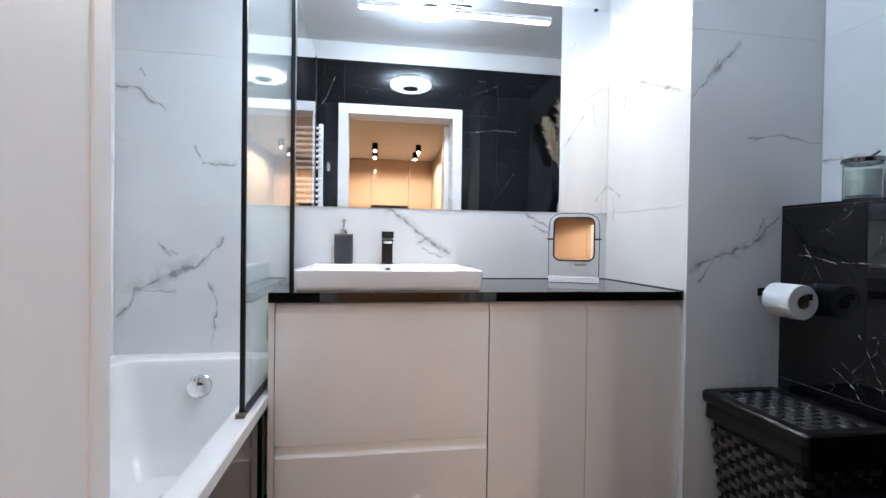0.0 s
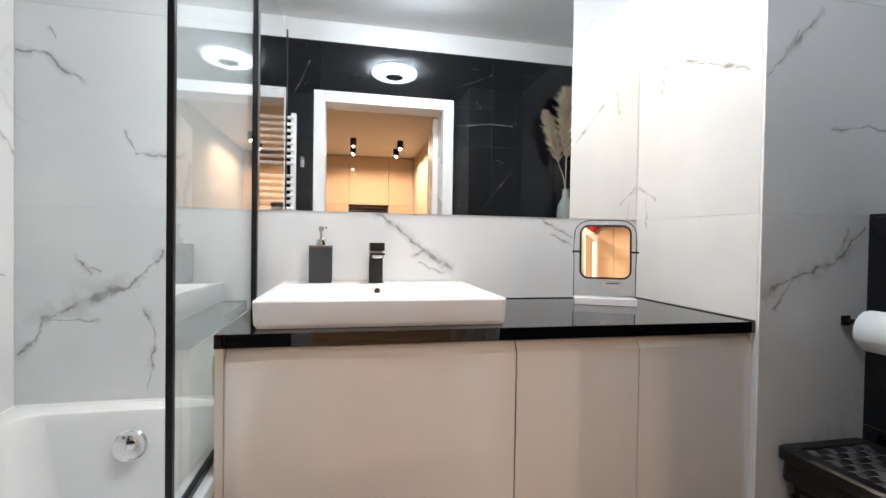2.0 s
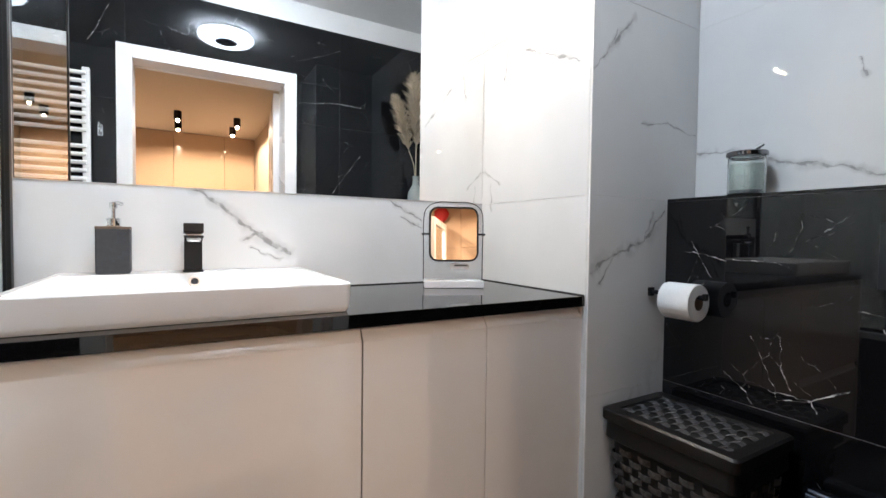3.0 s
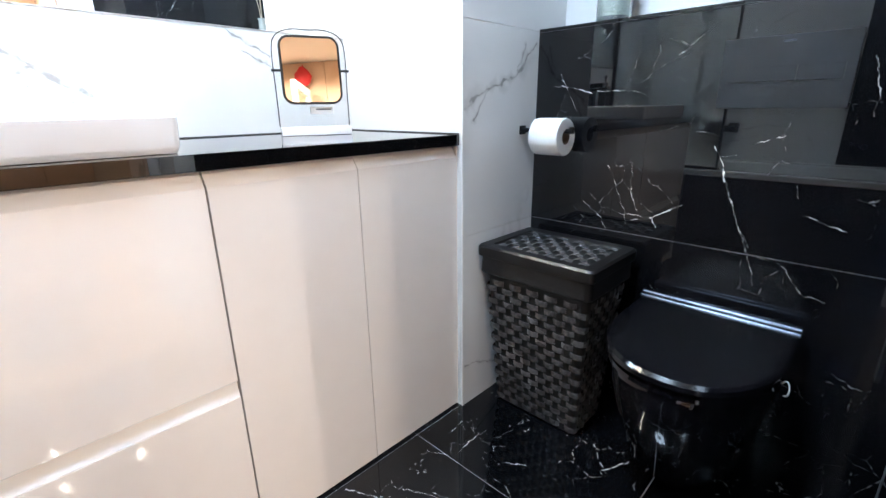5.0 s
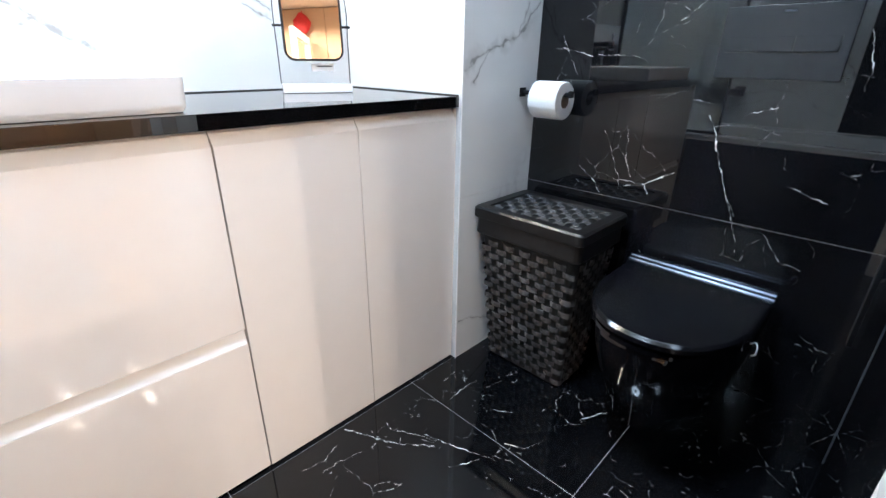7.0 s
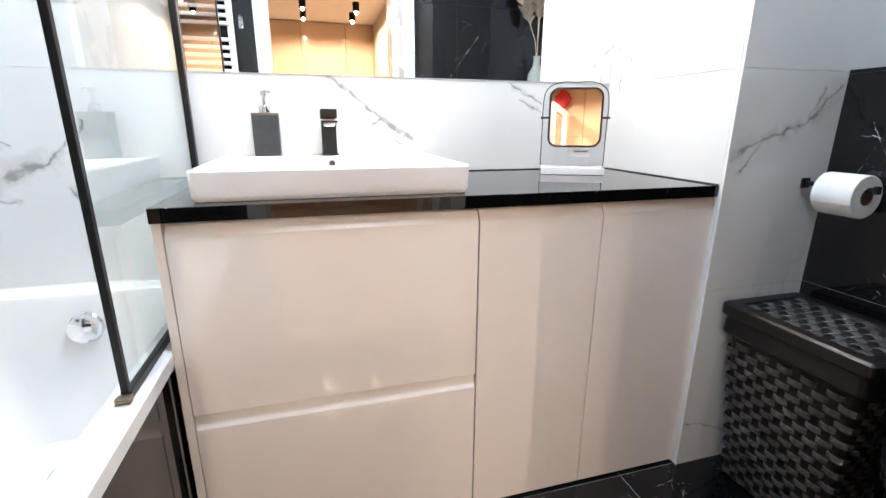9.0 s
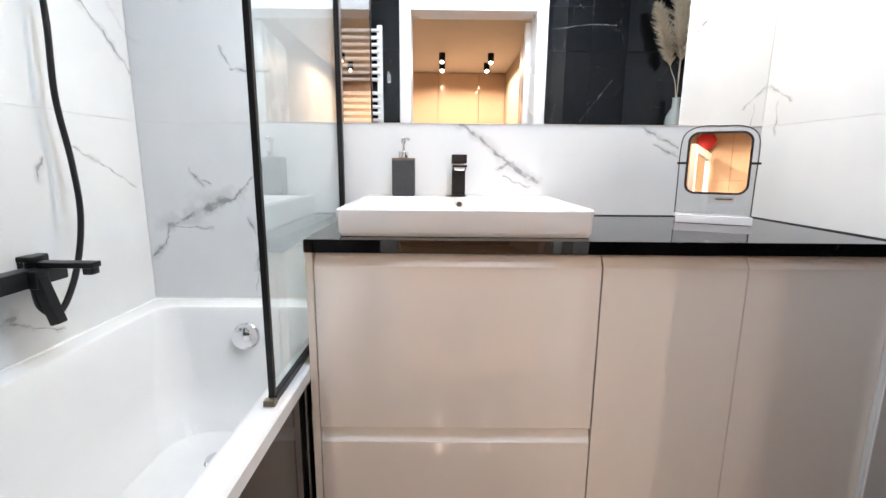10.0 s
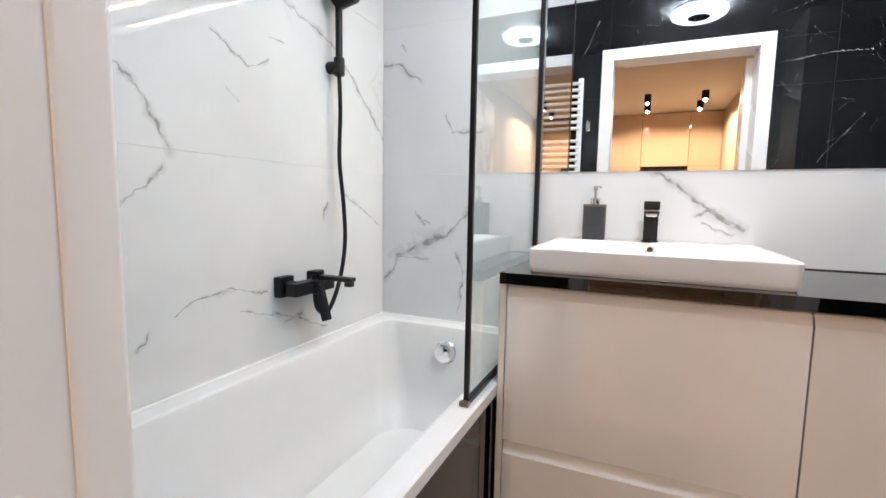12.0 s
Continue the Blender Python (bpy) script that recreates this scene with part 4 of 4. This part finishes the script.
# ---- toilet corner ----


def toilet():
    t = thing("toilet", "black glossy wall-hung toilet with the lid closed", "toilet", (LEDGE, 0.865, 0))

    def dee(x0, x1, half, z, n=28, power=2.3):
        """A loop that is straight at the wall (x1) and rounded in front (x0)."""
        loop = []
        for i in range(n + 1):
            a = -math.pi / 2 + math.pi * i / n
            c, s_ = math.cos(a), math.sin(a)
            loop.append((x1 - 0.12 - (x1 - 0.12 - x0) * abs(c) ** (2 / power), half * math.copysign(abs(s_) ** (2 / power), s_), z))
        loop += [(x1, half, z), (x1, -half, z)]
        return loop

    part("bowl", loft([dee(-0.30, -0.002, 0.105, 0.075), dee(-0.335, -0.002, 0.125, 0.085), dee(-0.38, -0.002, 0.145, 0.16), dee(-0.425, -0.002, 0.162, 0.25), dee(-0.452, -0.002, 0.176, 0.33), dee(-0.462, -0.002, 0.18, 0.385), dee(-0.458, -0.002, 0.178, 0.398)], True, True), black_ceramic, t)
    part("seat", loft([dee(-0.458, -0.06, 0.18, 0.400), dee(-0.466, -0.06, 0.185, 0.404), dee(-0.466, -0.06, 0.185, 0.414), dee(-0.460, -0.06, 0.181, 0.418)], True, True), black_ceramic, t)
    part("lid", loft([dee(-0.460, -0.06, 0.182, 0.4215), dee(-0.470, -0.06, 0.187, 0.426), dee(-0.470, -0.06, 0.187, 0.438), dee(-0.462, -0.062, 0.181, 0.445), dee(-0.40, -0.09, 0.14, 0.447)], True, True), lid_black, t, "smooth black lid")
    part("hinge_bar", joined(rod((-0.068, -0.186, 0.443), (-0.068, 0.186, 0.443), 0.011), rod((-0.053, -0.186, 0.449), (-0.053, 0.186, 0.449), 0.012), rod((-0.037, -0.186, 0.446), (-0.037, 0.186, 0.446), 0.012), box(-0.06, -0.03, -0.15, 0.15, 0.40, 0.44, 0.003)), black_chrome, t, "shiny dark hinge bar")
    part("freshener_hook", sweep([(-0.24, -0.180, 0.398), (-0.242, -0.190, 0.408), (-0.252, -0.197, 0.402), (-0.257, -0.197, 0.385), (-0.252, -0.190, 0.378)], 0.0013, 8, 6), ceramic, t, "white plastic hook")


toilet()


def flush_plate():
    t = thing("flush_plate", "glossy dark flush plate with two buttons on the ledge wall", "flush plate", (LEDGE, 0.825, 0.963))
    part("plate", box(-0.011, -0.0005, -0.125, 0.128, 0.0, 0.158, 0.0015), plate_black, t)
    part("large_button", box(-0.0135, -0.0112, -0.022, 0.112, 0.060, 0.092, 0.0008), plate_black, t)
    part("small_button", box(-0.0135, -0.0112, -0.105, -0.025, 0.060, 0.092, 0.0008), plate_black, t)
    # no recess is cut: black strips on the face paint the groove shade
    part("groove", joined(box(-0.0116, -0.0111, -0.105, 0.114, 0.0572, 0.0596), box(-0.0116, -0.0111, -0.0248, -0.0222, 0.06, 0.093), box(-0.0116, -0.0111, -0.108, -0.1055, 0.06, 0.093)), gap_shade, t, "dark line for the groove's shade")
    part("badge", box(-0.0116, -0.0111, -0.012, 0.012, 0.143, 0.147), black_chrome, t, "small pale badge")


flush_plate()


def paper_holder():
    t = thing("paper_holder", "black wall-mounted toilet paper rod", "holder", (1.438, NOOK, 0.902))
    part("rod", rod((0, -0.008, 0), (0, -0.178, 0), 0.007, bevel=0.002), black_metal, t)
    part("rosette", box(-0.014, 0.014, -0.008, -0.001, -0.014, 0.014, 0.002), black_metal, t)
    part("stop", box(-0.008, 0.008, -0.186, -0.174, -0.008, 0.012, 0.002), black_metal, t)


paper_holder()


def paper_roll():
    t = thing("toilet_roll", "white toilet paper roll with a loose end", "toilet paper", (1.438, NOOK - 0.113, 0.884))
    n, r, rc, h = 40, 0.056, 0.0215, 0.049
    ring = lambda rad, y: [(rad * math.cos(2 * math.pi * i / n), y, rad * math.sin(2 * math.pi * i / n)) for i in range(n)]
    part("roll", loft([ring(rc + 0.001, h), ring(r - 0.002, h), ring(r, h - 0.003), ring(r, -h + 0.003), ring(r - 0.002, -h), ring(rc + 0.001, -h), ring(rc + 0.001, h)], False, False), paper, t)
    part("core", loft([ring(rc, h), ring(rc, -h), ring(rc - 0.0015, -h), ring(rc - 0.0015, h), ring(rc, h)], False, False), card, t, "brown card core")
    part("loose_sheet", loft([[(-0.0575 * math.cos(a), y, 0.0575 * math.sin(a)) for y in (-0.0495, 0.048)] + [(-0.0568 * math.cos(a), y, 0.0568 * math.sin(a)) for y in (0.048, -0.0495)] for a in [radians(d) for d in range(70, -24, -6)]], True, True), paper, t)


paper_roll()


def laundry_basket():
    t = thing("laundry_basket", "black woven plastic laundry basket with a framed woven lid", "laundry basket", (1.345, 1.285, 0))
    top, low = (0.135, 0.185), (0.085, 0.155)

    def half(z):
        u = z / 0.53
        return low[0] + (top[0] - low[0]) * u - 0.004, low[1] + (top[1] - low[1]) * u - 0.004

    loops = []
    for z in (0.004, 0.02, 0.3, 0.53):
        a, b = half(z)
        loops.append(round_rect(-a + 0.006, a - 0.006, -b + 0.006, b - 0.006, 0.02, z, 5))
    # solid black filler: stands in for the shaded inside seen between the strips
    part("core", loft(loops, True, True), gap_shade, t)
    # woven strips: rows of slightly bowed slats, each over one upright and under the next
    rows = 20
    slats = []
    for axis, sign in (("x", -1), ("y", -1), ("x", 1), ("y", 1)):
        count = 11 if axis == "x" else 8
        for r in range(rows):
            z0 = 0.012 + r * (0.452 / rows)
            z1 = z0 + 0.84 * 0.452 / rows
            a, b = half((z0 + z1) / 2)
            reach = b if axis == "x" else a
            wide = 2 * (reach - 0.008) / count
            for c in range(count):
                if (r + c) % 2:
                    continue
                s0 = -reach + 0.008 + c * wide - wide * 0.14
                s1 = s0 + wide * 1.28
                s0, s1 = max(s0, -reach + 0.002), min(s1, reach - 0.002)
                off = (a if axis == "x" else b) - 0.006
                loops_s = []
                for k in range(5):
                    u = k / 4
                    s_ = s0 + (s1 - s0) * u
                    out = off + 0.006 * math.sin(math.pi * u)
                    pts = [(out, z0), (out + 0.0012, z0 + 0.003), (out + 0.0012, z1 - 0.003), (out, z1), (out - 0.003, (z0 + z1) / 2)]
                    lean = lambda z: (half(z)[0 if axis == "x" else 1] - half((z0 + z1) / 2)[0 if axis == "x" else 1])
                    loops_s.append([((sign * (o + lean(z)), s_, z) if axis == "x" else (s_, sign * (o + lean(z)), z)) for o, z in pts])
                slats.append(loft(loops_s, True, True))
    weave = part("weave", joined(*slats), wicker, t, "woven black-brown strips")
    tagged(weave, kind="stuff")
    a, b = half(0.5)
    part("band", loft([round_rect(-a - 0.004, a + 0.004, -b - 0.004, b + 0.004, 0.02, 0.478, 5), round_rect(-a - 0.008, a + 0.008, -b - 0.008, b + 0.008, 0.02, 0.483, 5), round_rect(-top[0], top[0], -top[1], top[1], 0.02, 0.532, 5)], True, True), black_plastic, t, "smooth upper band")
    A, B = top[0] + 0.008, top[1] + 0.008
    lid = part("lid", loft([round_rect(-A + 0.003, A - 0.003, -B + 0.003, B - 0.003, 0.014, 0.534, 5), round_rect(-A, A, -B, B, 0.016, 0.538, 5), round_rect(-A, A, -B, B, 0.016, 0.564, 5), round_rect(-A + 0.006, A - 0.006, -B + 0.006, B - 0.006, 0.014, 0.570, 5), round_rect(-A + 0.036, A - 0.036, -B + 0.036, B - 0.036, 0.008, 0.570, 5), round_rect(-A + 0.039, A - 0.039, -B + 0.039, B - 0.039, 0.007, 0.562, 5)], True, True), black_plastic, t, "framed lid")
    # black sheet under the lid strips, painted shade for their gaps
    part("lid_gap_shade", box(-A + 0.04, A - 0.04, -B + 0.04, B - 0.04, 0.5622, 0.5628), gap_shade, lid)
    slats = []
    nx, ny = 7, 11
    w, d = 2 * (A - 0.04) / nx, 2 * (B - 0.04) / ny
    for i in range(nx):
        for k in range(ny):
            if (i + k) % 2:
                continue
            x, y = -A + 0.04 + i * w, -B + 0.04 + k * d
            loops_s = []
            for q in range(5):
                u = q / 4
                yy = y - d * 0.12 + d * 1.24 * u
                z = 0.5625 + 0.0065 * math.sin(math.pi * u)
                loops_s.append([(x + 0.003, yy, z), (x + 0.006, yy, z + 0.0015), (x + w - 0.006, yy, z + 0.0015), (x + w - 0.003, yy, z), (x + w / 2, yy, z - 0.002)])
            slats.append(loft(loops_s, True, True))
    tagged(part("lid_weave", joined(*slats), wicker_lid, lid, "woven lid strips"), kind="stuff")


laundry_basket()


def glass_jar():
    t = thing("glass_jar", "clear glass jar with a loose metal lid on the ledge", "jar", (1.595, 1.285, LEDGE_Z))
    part("jar", lathe([(0.0, 0.001), (0.046, 0.001), (0.05, 0.005), (0.05, 0.115), (0.046, 0.118), (0.046, 0.007), (0.0, 0.006)]), glass, t)
    part("liner", lathe([(0.0, 0.018), (0.0445, 0.018), (0.0452, 0.024), (0.0452, 0.092), (0.044, 0.096), (0.0, 0.09)]), frosted, t, "cloudy grey filling")
    part("dark_layer", lathe([(0.0, 0.008), (0.0452, 0.008), (0.0452, 0.0175), (0.0, 0.0175)]), speaker_grey, t, "dark bottom layer")
    lid = part("lid", lathe([(0.0, 0.119), (0.053, 0.119), (0.0545, 0.1215), (0.0545, 0.131), (0.0525, 0.1335), (0.0, 0.135)], 40), dark_steel, t, "polished dark metal lid")
    part("knob", sweep([(0.0, -0.012, 0.134), (0.004, -0.03, 0.146), (0.006, -0.042, 0.154)], 0.0065, 10, 5), chrome, lid, "slanting chrome knob")


glass_jar()


def pampas_vase():
    t = thing("vase", "grey-green glass bottle vase with dry pampas grass", "vase", (1.585, 0.57, LEDGE_Z))
    part("vessel", lathe([(0.0, 0.001), (0.05, 0.001), (0.058, 0.02), (0.06, 0.12), (0.055, 0.18), (0.036, 0.215), (0.024, 0.235), (0.022, 0.285), (0.028, 0.295), (0.024, 0.297), (0.018, 0.285), (0.018, 0.24), (0.0, 0.22)]), vase_grey, t)
    rng = random.Random(3)
    for lean_x, lean_y, height, size in ((-0.17, 0.0, 0.84, 0.9), (-0.02, 0.03, 1.0, 1.25), (0.03, -0.03, 0.9, 1.0)):
        tip = Vector((lean_x, lean_y, height))
        mid = Vector((lean_x * 0.35, lean_y * 0.35, height * 0.58))
        stem = part("stem", sweep([(0, 0, 0.225), (lean_x * 0.1, lean_y * 0.1, 0.38), tuple(mid), tuple(mid.lerp(tip, 0.6) + Vector((0, 0, 0.02))), tuple(tip)], 0.0022, 6, 6), pampas, t)
        bm = bmesh.new()
        for i in range(900):
            u = rng.random()
            root = mid.lerp(tip, u) + Vector((0, 0, 0.02 * math.sin(math.pi * u)))
            a = rng.uniform(0, 2 * math.pi)
            long_ = size * (0.04 + 0.075 * math.sin(math.pi * min(1, u * 0.85 + 0.15))) * rng.uniform(0.5, 1.1)
            way = Vector((math.cos(a) * 0.5 + lean_x * 1.5, math.sin(a) * 0.5, 0.95)).normalized()
            end = root + way * long_ + Vector((math.cos(a), math.sin(a), 0)) * long_ * 0.25 - Vector((0, 0, long_ * 0.15))
            side = way.cross(Vector((rng.uniform(-1, 1), rng.uniform(-1, 1), 0.2))).normalized() * 0.0024
            mid_p = root.lerp(end, 0.5) + Vector((0, 0, long_ * 0.12))
            v = [bm.verts.new(p) for p in (root - side * 0.4, root + side * 0.4, mid_p + side, end, mid_p - side)]
            bm.faces.new(v)
        tagged(part("plume", bm, pampas, stem, "feathery dry plume"), kind="stuff")


pampas_vase()

# ---- on the door wall ----


def towel_radiator():
    t = thing("towel_radiator", "white ladder towel radiator on the black wall", "radiator", (-0.55, FRONT, 0.9))
    for x in (-0.235, 0.235):
        part("post", box(x - 0.017, x + 0.017, 0.03, 0.06, 0.0, 1.03, 0.006), door_white, t)
    for i in range(24):
        z = 0.03 + i * 0.042
        if i in (7, 15):
            continue
        part("rung", rod((-0.236, 0.062, z), (0.236, 0.062, z), 0.011, n=14), door_white, t)
    for x in (-0.235, 0.235):
        for z in (0.1, 0.93):
            part("bracket", rod((x, 0.001, z), (x, 0.034, z), 0.012, n=14), door_white, t)


towel_radiator()


def robe_hook():
    t = thing("robe_hook", "small chrome double robe hook on the wall", "hook", (-0.262, FRONT, 1.62))
    part("plate", box(-0.012, 0.012, 0.001, 0.006, -0.03, 0.03, 0.002), chrome, t)
    for z in (-0.015, 0.02):
        part("prong", sweep([(0, 0.005, z), (0, 0.03, z - 0.008), (0, 0.045, z), (0, 0.047, z + 0.014)], 0.004, 8, 5), chrome, t)


robe_hook()
